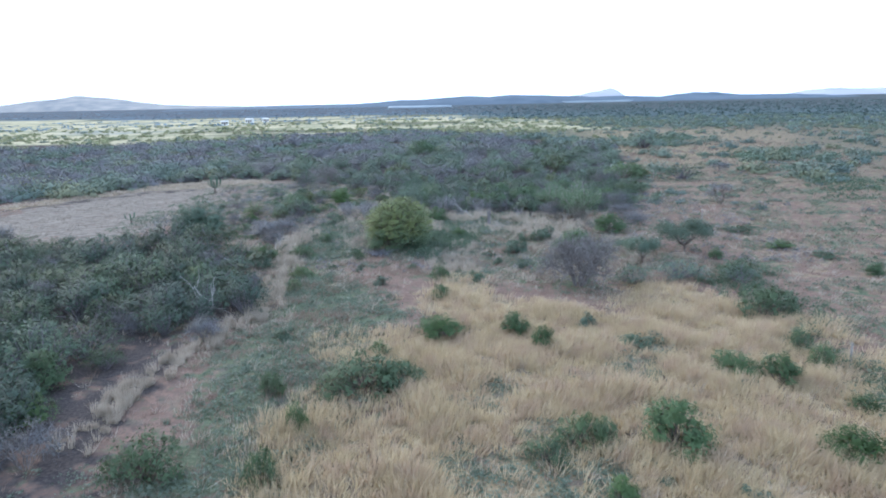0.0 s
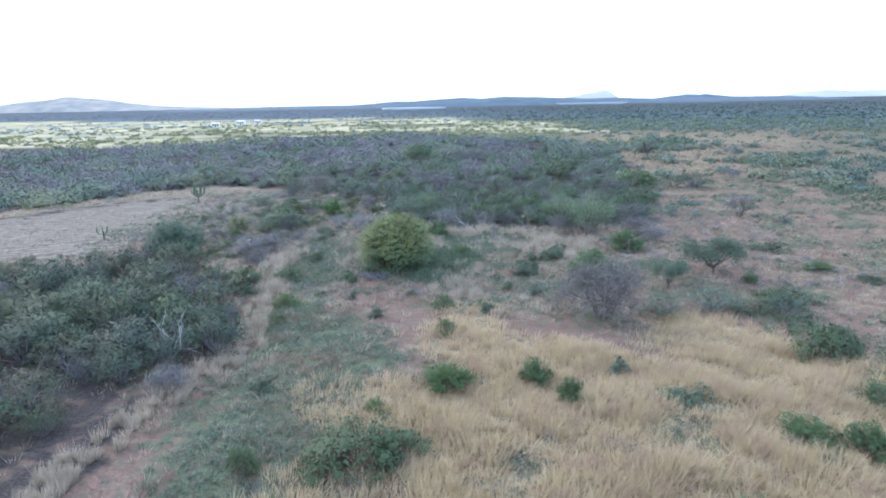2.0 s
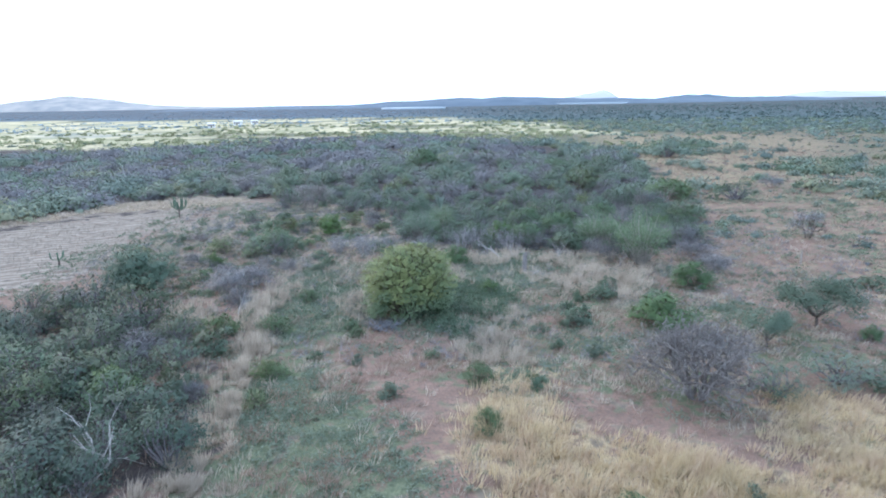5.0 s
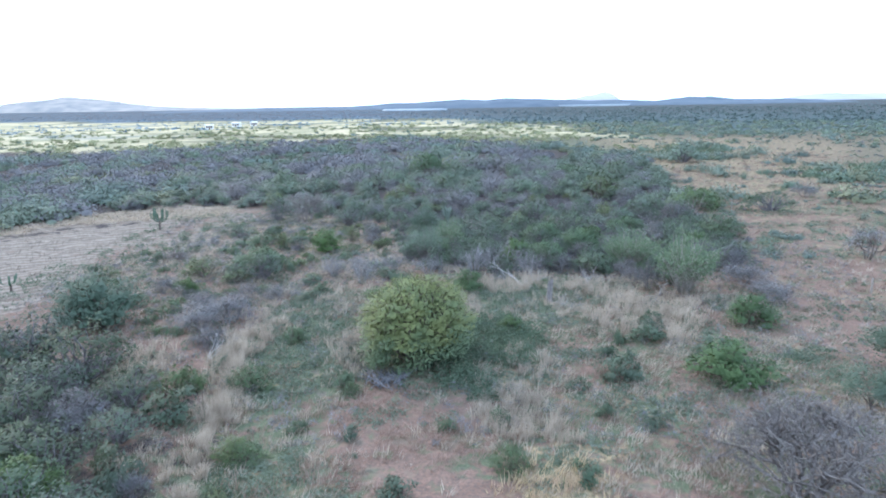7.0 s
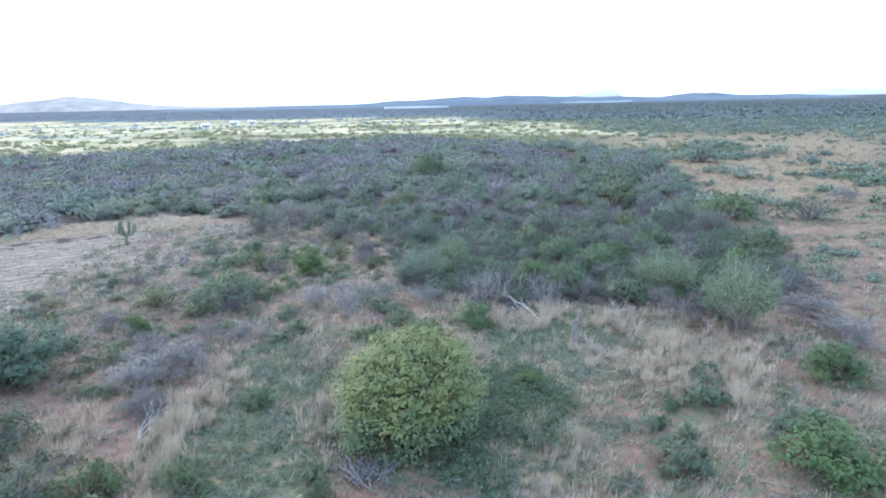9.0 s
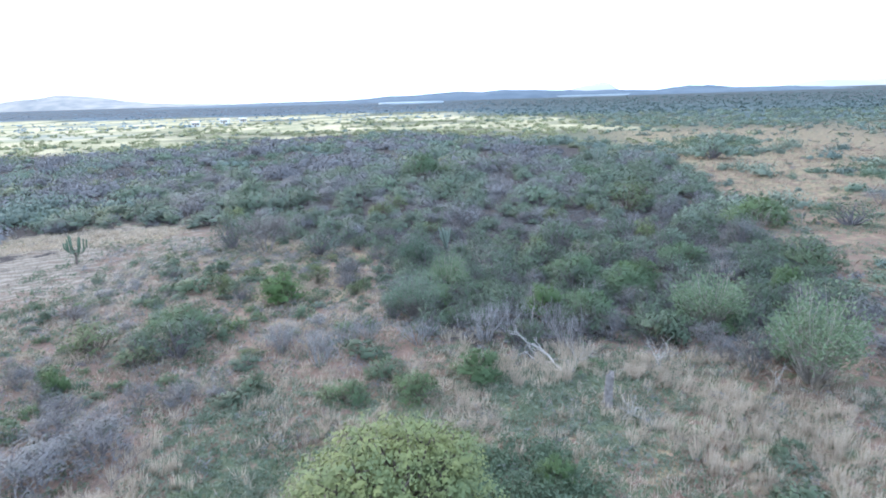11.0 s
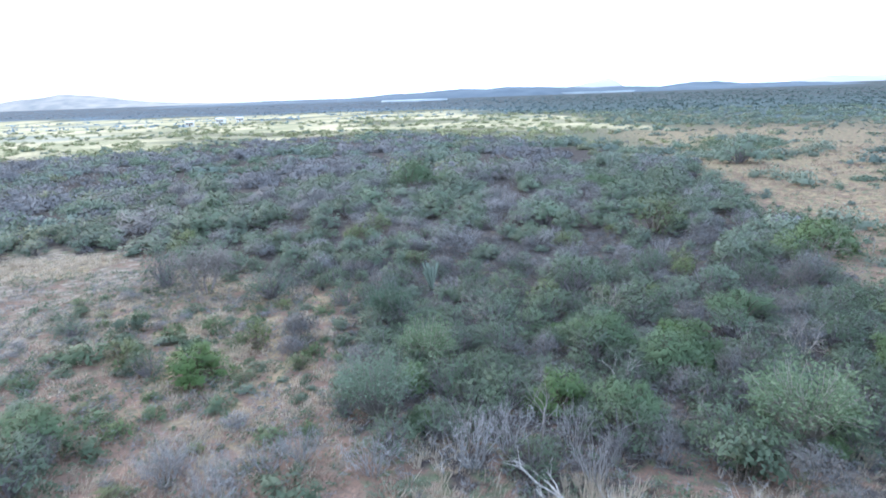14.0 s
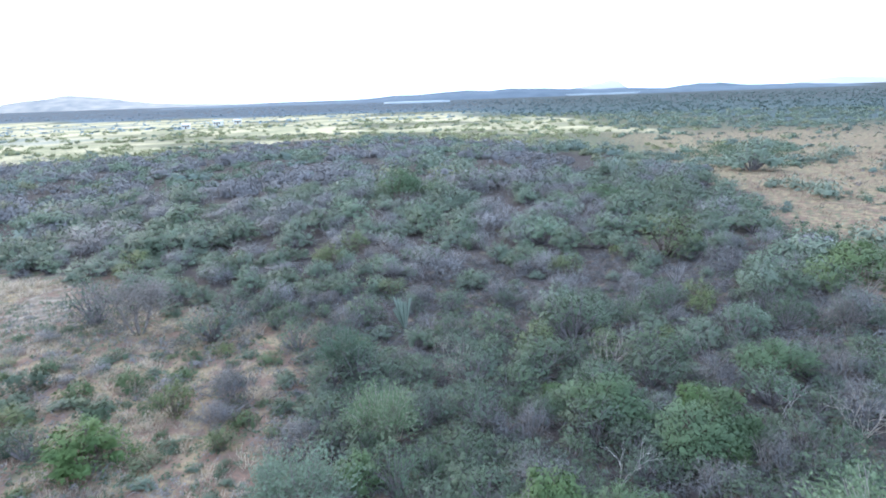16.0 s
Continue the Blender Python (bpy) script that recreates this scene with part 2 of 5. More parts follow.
TRACK = [(-18.5, 43), (-14.5, 43), (-13.7, 35), (-13.4, 28), (-12.6, 18), (-18, 18), (-17, 29), (-18, 36)]
THICKET = [(-20, 128), (-9, 121), (-4, 110), (-3, 97), (2, 91.5), (9, 91.5), (16, 92), (19, 88), (29, 92), (36, 130), (49, 176), (53, 210), (51, 242), (38, 252), (28, 298), (5, 327), (-46, 338), (-77, 322),
           (-89, 280), (-119, 275), (-184, 292), (-270, 320), (-220, 150), (-120, 85), (-64, 110), (-46, 136), (-30, 138)]
LEFT_WOOD = [(-47, 72), (-38, 75), (-31, 70), (-22, 73), (-17, 67), (-14.5, 58), (-11.5, 50), (-12.4, 45), (-19, 45), (-17, 34), (-17, 27), (-20, 12), (-24, 7), (-40, 8), (-52, 22), (-56, 60)]
RED_LEFT = [(-30, 103), (-24, 110), (-13, 99), (-9, 96), (-10, 84), (-17, 78), (-26, 72), (-30, 88)]
RED_RIGHT = [(27, 58), (34, 88), (40, 128), (52, 132), (75, 118), (110, 110), (110, 40), (30, 30)]
SAND = [(72, 304), (61, 232), (52, 185), (46, 154), (47, 140), (52, 138), (70, 152), (130, 240), (150, 290), (111, 312)]
RIGHT_OPEN = [(40, 128), (50, 176), (54, 212), (52, 246), (66, 320), (120, 330), (190, 330), (150, 210), (112, 120), (108, 60), (70, 110)]
FURROW = [(-75, 93), (-57.5, 105.5), (-49, 121.5), (-42.5, 124.6), (-42.5, 125.8), (-49.4, 123), (-58.3, 107.2), (-75, 95)]
FIELD_EDGE = [(-64, 101), (-58, 108), (-51, 124), (-42, 127), (-32, 128), (-32, 136), (-43, 139), (-52, 135), (-58, 119), (-66, 106)]
RIBBONS = ([(43, 156), (47, 150), (47, 141), (44, 128), (39, 129), (40, 144)], [(72, 170), (88, 188), (103, 184), (98, 172), (84, 154), (76, 156)], [(74, 138), (77, 113), (68, 97), (62, 104), (66, 122)], [(64, 236), (84, 266), (90, 243), (74, 205), (60, 207)])
WEEDY = [(-14, 5), (-13, 24), (-12.6, 38), (-11.5, 46), (-9, 58), (-5, 54), (-3.5, 46), (-4.5, 42), (-1, 39.5), (0, 36.5), (-2.4, 34), (-5, 29), (-5, 24), (-8.5, 5)]
OPEN = [(-36, 96), (-28, 118), (-26, 134), (-18, 128), (-9, 121), (-4, 110), (-3, 97), (-10, 84), (-20, 74), (-30, 84)]
MEADOW = [(-13, 58), (-14, 72), (-9, 84), (2, 90), (16, 90.5), (22, 84), (24, 60), (6, 55), (-3, 56), (-6, 42), (-5, 25), (-13, 20), (-14, 38)]
BAND = [(-900, 500), (-260, 280), (-150, 262), (-112, 272), (-84, 300), (-82, 330), (-46, 345), (5, 336), (30, 306), (42, 264), (56, 262), (80, 320), (92, 420), (60, 560), (13, 720), (-95, 760), (-213, 770), (-343, 800), (-574, 960), (-1100, 1300)]
GREY_MATS = ([(-10.7, 65), (-13.8, 72), (-13.7, 80.8), (-12, 86.9), (-8.3, 84.9), (-6.7, 76.6), (-7.1, 73), (-6.7, 68), (-7.9, 65.5)], [(0.1, 81.9), (1.9, 89.5), (7.2, 89.1), (11.2, 85.9), (8.9, 78.5), (5.4, 79.4)],
             [(6.9, 62.5), (8.2, 65), (12, 64.6), (11.2, 61)])
BLUE_MAT = [(-0.9, 66.4), (-0.8, 71.7), (0.6, 76.6), (2.5, 79.6), (5.9, 78.1), (5.4, 74.1), (4.3, 71.4), (2.1, 69.4), (1.2, 66.9)]
BARE = ([(-24, 99), (-20, 104), (-14, 100), (-11, 94), (-13, 90), (-18, 96)], [(-15, 118), (-11, 119), (-8, 112), (-9, 105), (-13, 112)], [(-7.8, 61), (-8.1, 66.4), (-5.5, 67.3), (-0.9, 66.6), (1.6, 66.2), (1.5, 62), (-3, 58)], [(6, 69.2), (7.9, 75.6), (12.1, 79.6), (12.2, 77.1), (9.6, 72.9), (8.5, 67.9)],
        [(19.4, 82.8), (22.6, 81.7), (21, 76), (24.9, 73), (17.2, 75)], [(11.8, 65.7), (14.1, 68.3), (14.5, 66.2), (14.2, 61), (9.7, 60)], [(-21.7, 73.9), (-23.6, 78.3), (-21.8, 80), (-19.8, 74.7)],
        [(-21.3, 86.7), (-23.7, 93.8), (-16.8, 92.1), (-14.5, 88), (-17.2, 85.6)])
TUSSOCKS = ([(-15.8, 71), (-15.2, 75), (-13.8, 79.5), (-12.2, 79.5), (-13.3, 75), (-13.5, 71), (-12, 66), (-11.6, 63), (-13.3, 63), (-14.2, 67)], [(1.5, 62), (2.7, 69), (4.4, 72.7), (5.7, 71.3), (5, 66), (4.6, 61)], [(11.2, 75.4), (13, 82), (18.5, 84.5), (18.9, 80.5), (14.7, 73.1), (14.5, 75.7)], [(-6.8, 71.1), (-5.4, 71.1), (-5.9, 75.4), (-7.2, 75.5)],
            [(-19.6, 69.1), (-20.9, 72), (-18.1, 73.6), (-17.1, 71.3), (-18.1, 69.8)], [(2, 86.5), (8, 86.5), (12, 85), (14, 88), (8, 90), (2, 90)])


def inside(poly, x, y):
    """Metres inside an outline (negative outside)."""
    p = np.array(poly, float)
    q = np.roll(p, -1, 0)
    best, odd = np.full(x.shape, 1e9), np.zeros(x.shape, bool)
    for (ax, ay), (bx, by) in zip(p, q):
        dx, dy = bx - ax, by - ay
        s = np.clip(((x - ax) * dx + (y - ay) * dy) / (dx * dx + dy * dy), 0, 1)
        best = np.minimum(best, np.hypot(x - ax - s * dx, y - ay - s * dy))
        odd ^= ((ay > y) != (by > y)) & (x < dx * (y - ay) / (dy if dy else 1e-9) + ax)
    return np.where(odd, best, -best)


def wobble(x, y, size, seed=0):
    """Smooth uneven value about -1 to 1, varying over size metres."""
    r = np.random.RandomState(seed)
    total = 0
    for _ in range(6):
        a, p, k = r.uniform(0, 2 * np.pi), r.uniform(0, 2 * np.pi), r.uniform(0.6, 1.8) * 2 * np.pi / size
        total = total + np.sin(k * (x * np.cos(a) + y * np.sin(a)) + p)
    return total / 3


def patchy(x, y, size, seed, level):
    return np.clip(0.5 + 1.6 * (wobble(x, y, size, seed) - level), 0, 1)


def soft(poly, x, y, edge):
    """0 to 1 across an uneven edge of that many metres."""
    d = inside(poly, x, y) + edge * 0.6 * wobble(x, y, edge * 3, 3)
    return np.clip(0.5 + d / edge, 0, 1)


def any_of(polys, x, y, edge):
    """The greatest weight of several outlines."""
    return np.maximum.reduce([soft(p, x, y, edge) for p in polys])


def land(x, y):
    """Height of the ground."""
    near = np.clip(1 - np.hypot(x, y - 60) / 300, 0, 1)
    return 0.1 * wobble(x, y, 9, 5) * near + 0.25 * wobble(x, y, 45, 6) * near


def covers(x, y):
    """Weights of straw, weeds, pale stubble, and litter darkened with the bushes' shade."""
    straw = soft(STRAW, x, y, 5)
    meadow = soft(MEADOW, x, y, 6)
    thick = np.maximum(soft(THICKET, x, y, 5), soft(LEFT_WOOD, x, y, 4))
    red = np.maximum.reduce([soft(RED_LEFT, x, y, 6), soft(TRACK, x, y, 2)])
    right, sand, band = soft(RED_RIGHT, x, y, 8), soft(SAND, x, y, 6), soft(BAND, x, y, 90)
    patch, open_bush = wobble(x, y, 7, 11), soft(OPEN, x, y, 6)
    bare, mats, tuft = any_of(BARE, x, y, 2), np.maximum(any_of(GREY_MATS, x, y, 3), soft(BLUE_MAT, x, y, 2)), any_of(TUSSOCKS, x, y, 2)
    s = np.clip(0.95 * straw + meadow * (0.28 + 0.3 * patch) * (1 - 0.8 * bare) + 0.3 * tuft + 0.4 * open_bush * np.clip((y - 82) / 10, 0, 1) + 0.27 * right + 0.24 * sand + 0.3 * soft(RIGHT_OPEN, x, y, 14) + 0.3 * band + 0.8 * soft(FIELD_EDGE, x, y, 2), 0, 1) * (1 - 0.8 * red)
    wide_open = soft(RIGHT_OPEN, x, y, 14)
    far = np.clip((y - 120) / 70, 0, 1) * (1 - np.maximum(sand, 0.75 * wide_open))
    weedy = soft(WEEDY, x, y, 6)
    plain = np.clip((np.hypot(x, y) - 600) / 400, 0, 1)
    g = np.clip(0.1 * straw + meadow * (0.58 - 0.3 * patch) * (1 - 0.85 * bare) + 0.4 * mats + 0.28 * right * (1 + wobble(x, y, 12, 8)) + 0.4 * thick + 0.75 * far + 0.5 * weedy, 0, 0.95) * (1 - 0.75 * red) * (1 - 0.7 * sand) + 0.3 * np.maximum(sand, wide_open)
    p = np.clip(soft(STUBBLE, x, y, 8), 0, 1)
    ditch = soft(FURROW, x, y, 1.2)
    p = p * (1 - 0.6 * soft(FIELD_EDGE, x, y, 2))
    # Strongest under thicket and wood, where it also paints their shade.
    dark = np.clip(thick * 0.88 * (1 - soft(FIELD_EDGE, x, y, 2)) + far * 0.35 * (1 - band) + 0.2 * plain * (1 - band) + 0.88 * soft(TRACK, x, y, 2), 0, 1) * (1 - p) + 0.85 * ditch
    return s, g, p, dark


# ---------------- mesh makers ----------------


def mesh_of(name, verts, faces, mats, normals=None):
    """A mesh from arrays; faces all have the same number of corners. normals: rounded shading, a direction for each corner point."""
    me = bpy.data.meshes.new(name)
    n, k = faces.shape
    me.vertices.add(len(verts))
    me.vertices.foreach_set("co", np.ascontiguousarray(verts, np.float32).ravel())
    me.loops.add(n * k)
    me.loops.foreach_set("vertex_index", np.ascontiguousarray(faces, np.int32).ravel())
    me.polygons.add(n)
    me.polygons.foreach_set("loop_start", np.arange(0, n * k, k, dtype=np.int32))
    me.update(calc_edges=True)
    for m in mats:
        me.materials.append(m)
    if normals is not None:
        me.polygons.foreach_set("use_smooth", np.ones(n, bool))
        me.normals_split_custom_set_from_vertices(normals)
    return me


def unit(v):
    return v / np.maximum(np.linalg.norm(v, axis=-1, keepdims=True), 1e-9)


def ball(rng, n):
    return unit(rng.normal(size=(n, 3)))


def leaf_arrays(rng, at, way, size, wide=0.28, face=None):
    """Pointed leaves, a triangle each, at places and along ways; with face, their upper sides turn that way."""
    n = len(at)
    if face is not None:
        way = unit(way - face * (way * face).sum(1, keepdims=True))
        side = np.cross(face, way)
    else:
        side = unit(np.cross(way, ball(rng, n)))
    s = np.broadcast_to(size, (n,))[:, None]
    v = np.stack([at - way * s * 0.4 - side * s * wide, at - way * s * 0.25 + side * s * wide, at + way * s * 0.6], 1)
    order = (1, 0, 2) if face is not None else (0, 1, 2)
    return v.reshape(-1, 3), np.arange(n * 3).reshape(n, 3)[:, order]


def lump_ring(sides, rings):
    """A dome round the origin: rings of (radius, height) and a top; corners and triangles."""
    v = np.array([(np.cos(2 * np.pi * i / sides + 0.4 * k) * q, np.sin(2 * np.pi * i / sides + 0.4 * k) * q, z) for k, (q, z) in enumerate(rings) for i in range(sides)] + [(0, 0, 0.94)])
    top = len(rings) - 1
    quad = [(k * sides + i, k * sides + (i + 1) % sides, (k + 1) * sides + (i + 1) % sides, (k + 1) * sides + i) for k in range(top) for i in range(sides)]
    return v, np.array([t for a, b, c, d in quad for t in ((a, b, c), (a, c, d))] + [(top * sides + i, top * sides + (i + 1) % sides, len(rings) * sides) for i in range(sides)])


FLAT_LUMP = lump_ring(6, ((0.9, -0.3), (0.74, 0.52)))


def lumps_of(rng, centres, radii, flat, shape):
    """Uneven inner masses of twigs and leaves; corners, triangles and shading directions."""
    dome, tri = shape
    m = len(centres)
    off = dome[None] * (radii[:, None] * rng.uniform(0.76, 1.2, (m, len(dome))))[:, :, None] * (1, 1, flat)
    v = (centres[:, None] + off).reshape(-1, 3)
    return v, (np.arange(m)[:, None, None] * len(dome) + tri[None]).reshape(-1, 3), unit(off.reshape(-1, 3) / (1, 1, flat))


def tube_arrays(a, b, ra, rb, sides=3):
    """Tapered stems from a to b."""
    a, b = np.asarray(a, float), np.asarray(b, float)
    n = len(a)
    way = unit(b - a)
    side = unit(np.cross(way, np.where(np.abs(way[:, 2:3]) > 0.9, [[1.0, 0, 0]], [[0, 0, 1.0]])))
    other = np.cross(way, side)
    ang = np.arange(sides) * 2 * np.pi / sides
    ring = np.cos(ang)[None, :, None] * side[:, None] + np.sin(ang)[None, :, None] * other[:, None]
    va = a[:, None] + ring * np.asarray(ra, float)[:, None, None]
    vb = b[:, None] + ring * np.asarray(rb, float)[:, None, None]
    v = np.concatenate([va, vb], 1).reshape(-1, 3)
    i = np.arange(sides)
    j = (i + 1) % sides
    quad = np.stack([i, j, j + sides, i + sides], 1)
    return v, (np.arange(n)[:, None, None] * 2 * sides + quad[None]).reshape(-1, 4)


class Wood:
    """Grows stems and keeps their tips."""

    def __init__(self, seed):
        self.rng = np.random.RandomState(seed)
        self.rows, self.tips = [], []

    def stem(self, a, b, ra, rb, bends=3, bow=0.12):
        a, b = np.array(a, float), np.array(b, float)
        last, length = a, np.linalg.norm(b - a)
        for k in range(1, bends + 1):
            s = k / bends
            p = a + (b - a) * s + (self.rng.normal(size=3) * bow * length * 0.5 if k < bends else 0)
            self.rows.append((last, p, ra + (rb - ra) * (k - 1) / bends, ra + (rb - ra) * s))
            last = p

    def grow(self, at, way, length, radius, depth, fan=0.7, split=3, lift=0.15, shrink=0.68):
        """A limb that divides depth times."""
        way = unit(np.array(way, float))
        end = np.array(at, float) + way * length * self.rng.uniform(0.8, 1.2)
        self.stem(at, end, radius, radius * 0.65, 2 if depth > 1 else 1, 0.12)
        self.tips.append((end, way, depth))
        if depth > 0:
            for _ in range(split):
                turn = unit(way + self.rng.normal(size=3) * fan + np.array((0, 0, lift)))
                start = np.array(at) + (end - at) * self.rng.uniform(0.55, 1.0)
                self.grow(start, turn, length * shrink * self.rng.uniform(0.75, 1.2), radius * 0.6, depth - 1, fan, split, lift, shrink)

    def mesh(self, name, mat, sides=3):
        a, b, ra, rb = (np.array(c) for c in zip(*self.rows))
        v, f = tube_arrays(a, b, ra, rb, sides)
        return mesh_of(name, v, f, [mat])


def part(name, me, parent, label=""):
    ob = new(name, me)
    ob.parent = parent
    return tagged(ob, label)


def crown_of(rng, clumps, n, leaf, wide=0.28, shell=0.6, flat=1.0, upright=0.25):
    """Leaves round clumps, each a centre and a radius."""
    c, r = np.array([k[:3] for k in clumps]), np.array([k[3] for k in clumps])
    pick = rng.choice(len(c), n, p=r**2 / (r**2).sum())
    u = ball(rng, n)
    u[:, 2] = np.where(rng.rand(n) < 0.55, np.abs(u[:, 2]), u[:, 2])
    at = c[pick] + u * (1, 1, flat) * (r[pick] * (rng.uniform(shell, 1.08, n) ** 0.8 + np.abs(rng.normal(size=n)) * 0.14))[:, None]
    at[:, 2] = np.maximum(at[:, 2], 0.04)
    way = unit(u * 0.7 + ball(rng, n) * 0.8 + (0, 0, upright))
    outward = unit(u + ball(rng, n) * 0.65 + (0, 0, 0.45))
    v, f = leaf_arrays(rng, at, way, leaf * rng.uniform(0.6, 1.3, n), wide, outward)
    return v, f, rounded(rng, at, u)


def rounded(rng, at, u):
    """Shading directions, three a leaf: out of its clump, out of the whole crown, and up."""
    mid = at.mean(0) * (1, 1, 0.6)
    return np.repeat(unit(u * 0.25 + unit(at - mid) * 0.6 + ball(rng, len(at)) * 0.2 + (0, 0, 0.55)), 3, 0)


def joined(*pieces):
    """Several (corners, triangles, directions) as one."""
    v, f, w = zip(*pieces)
    start = np.cumsum([0] + [len(k) for k in v[:-1]])
    return np.concatenate(v), np.concatenate([k + s for k, s in zip(f, start)]), np.concatenate(w)


def dome_clumps(rng, w, h, n, size, low=0.15):
    """Clump centres spread through a dome."""
    out = []
    for k in range(n):
        a, s = rng.uniform(0, 2 * np.pi), np.sqrt((k + 0.5) / n)
        z = h * (low + (0.97 - low) * np.sqrt(max(0, 1 - (s * 0.95) ** 2)) * rng.uniform(0.45, 1.0))
        r = size * rng.uniform(0.5, 1.35)
        out.append((np.cos(a) * s * (w / 2 - r * 0.6), np.sin(a) * s * (w / 2 - r * 0.6), max(min(z, h) - r * 0.75, r * 0.35), r))
    return out


def leafy(name, seed, w, h, n, leaf, clumps, size, mat, stem_mat="stem", wide=0.28, flat=1.0, low=0.15, core=False, cl=None):
    """A thing with stems and a crown, w wide and h high; core: inner masses for close crowns; cl: its clumps, if they are known."""
    rng = np.random.RandomState(seed)
    top = new(name)
    cl = cl or dome_clumps(rng, w, h, clumps, size, low)
    wood = Wood(seed)
    for x, y, z, r in cl:
        wood.stem((x * 0.12, y * 0.12, -0.05), (x, y, z + r * 0.5), 0.02 * h, 0.006 * h, 2, 0.18)
        d = ball(rng, 1)[0]
        wood.stem((x, y, z), (x + d[0] * r, y + d[1] * r, z + abs(d[2]) * r * flat), 0.006 * h, 0.003 * h, 1)
    tagged(part("branchwork", wood.mesh("branchwork", MAT[stem_mat]), top), kind="stuff")
    centre, radius = np.array([k[:3] for k in cl]), np.array([k[3] for k in cl])
    shell = crown_of(rng, cl, int(n * 0.6), leaf, wide, 0.45, flat)
    m = int(n * 0.4)
    shoots = max(10, m // 14)
    k = rng.randint(0, len(cl), shoots)
    way = unit(ball(rng, shoots) * (1, 1, 0.6) + unit(centre[k] * (1, 1, 0.2) + 1e-3) * 0.5 + (0, 0, 0.55))
    which, s = rng.randint(0, shoots, m), rng.uniform(0.6, 1.0, m)
    at = centre[k][which] + way[which] * (radius[k] * rng.uniform(1.05, 1.6, shoots))[which][:, None] * s[:, None] + rng.normal(size=(m, 3)) * leaf * 0.5
    at[:, 2] = np.maximum(at[:, 2], 0.04)
    v, f = leaf_arrays(rng, at, unit(way[which] + ball(rng, m) * 0.8), leaf * rng.uniform(0.6, 1.2, m), wide, unit(way[which] + ball(rng, m) * 0.6 + (0, 0, 0.3)))
    pieces = [shell, (v, f, rounded(rng, at, way[which]))]
    if core:
        inner = lumps_of(rng, centre * (0.9, 0.9, 0.85), radius * 0.5, 0.9 * flat, FLAT_LUMP)
        inner[0][:, 2] = np.maximum(inner[0][:, 2], 0.02)
        pieces.append((inner[0], inner[1], unit(inner[2] * 0.5 + (0, 0, 0.6))))
    v, f, w = joined(*pieces)
    part("crown", mesh_of("crown", v, f, [MAT[mat]], w), top)
    return top


def twiggy(name, seed, w, h, stems, depth, split, mat, twigs, long, leaves=0, leaf=0.12, fan=0.7, thick=0.035, fine="fuzz", leaf_mat="husk"):
    """A bush or small tree of branching bare wood, a haze of fine twigs and some withered leaves."""
    wood = Wood(seed)
    rng = wood.rng
    reach = sum(0.68**k for k in range(depth + 1))
    for k in range(stems):
        a = 2 * np.pi * (k + rng.rand()) / stems
        lean = rng.uniform(0.25, 1.0) * w / (2 * h)
        wood.grow((np.cos(a) * 0.05 * w, np.sin(a) * 0.05 * w, -0.05), (np.cos(a) * lean, np.sin(a) * lean, 1.0), h / reach * 0.95, thick, depth, fan, split)
    top = new(name)
    part("trunk", wood.mesh("trunk", MAT[mat]), top)
    cl = dome_clumps(rng, w, h, 16, w * 0.19, 0.25)
    v, f, w = crown_of(rng, cl, twigs, long, 0.035, 0.15, 0.9, 1.0)
    part("twig_crown", mesh_of("twig_crown", v, f, [MAT[fine]], w), top)
    if leaves:
        ends = np.array([t[0] for t in wood.tips if t[2] <= 1])
        at = ends[rng.choice(len(ends), leaves)] + rng.normal(size=(leaves, 3)) * 0.05 * h
        at[:, 2] = np.maximum(at[:, 2], 0.05)
        v, f = leaf_arrays(rng, at, ball(rng, leaves), leaf * rng.uniform(0.6, 1.3, leaves))
        part("foliage", mesh_of("foliage", v, f, [MAT[leaf_mat]]), top)
    return top


def shooty(name, seed, w, h, shoots, per, leaf, mat, stem_mat):
    """A bush of long upright shoots with leaves all along them."""
    rng = np.random.RandomState(seed)
    wood = Wood(seed)
    at, ways = [], []
    for k in range(shoots):
        a, s = rng.uniform(0, 2 * np.pi), np.sqrt(rng.rand())
        mid = np.array((np.cos(a) * s * w * 0.3, np.sin(a) * s * w * 0.3, h * rng.uniform(0.3, 0.5)))
        end = np.array((np.cos(a) * s * w * 0.5, np.sin(a) * s * w * 0.5, h * (1 - 0.5 * s * s) * rng.uniform(0.6, 1.1)))
        wood.stem((0.05 * w * np.cos(a), 0.05 * w * np.sin(a), -0.05), mid, 0.035, 0.02, 2, 0.15)
        wood.stem(mid, end, 0.02, 0.008, 2, 0.1)
        u = rng.rand(per) ** 0.8
        at.append(mid + (end - mid) * u[:, None] * 1.04 + rng.normal(size=(per, 3)) * 0.06 * w)
        ways.append(unit(unit(end - mid) * 0.9 + ball(rng, per) * 0.8))
    top = new(name)
    part("trunk", wood.mesh("trunk", MAT[stem_mat]), top)
    at = np.concatenate(at)
    at[:, 2] = np.maximum(at[:, 2], 0.05)
    v, f = leaf_arrays(rng, at, np.concatenate(ways), leaf * rng.uniform(0.6, 1.3, len(at)), 0.3)
    part("crown", mesh_of("crown", v, f, [MAT[mat]]), top)
    return top


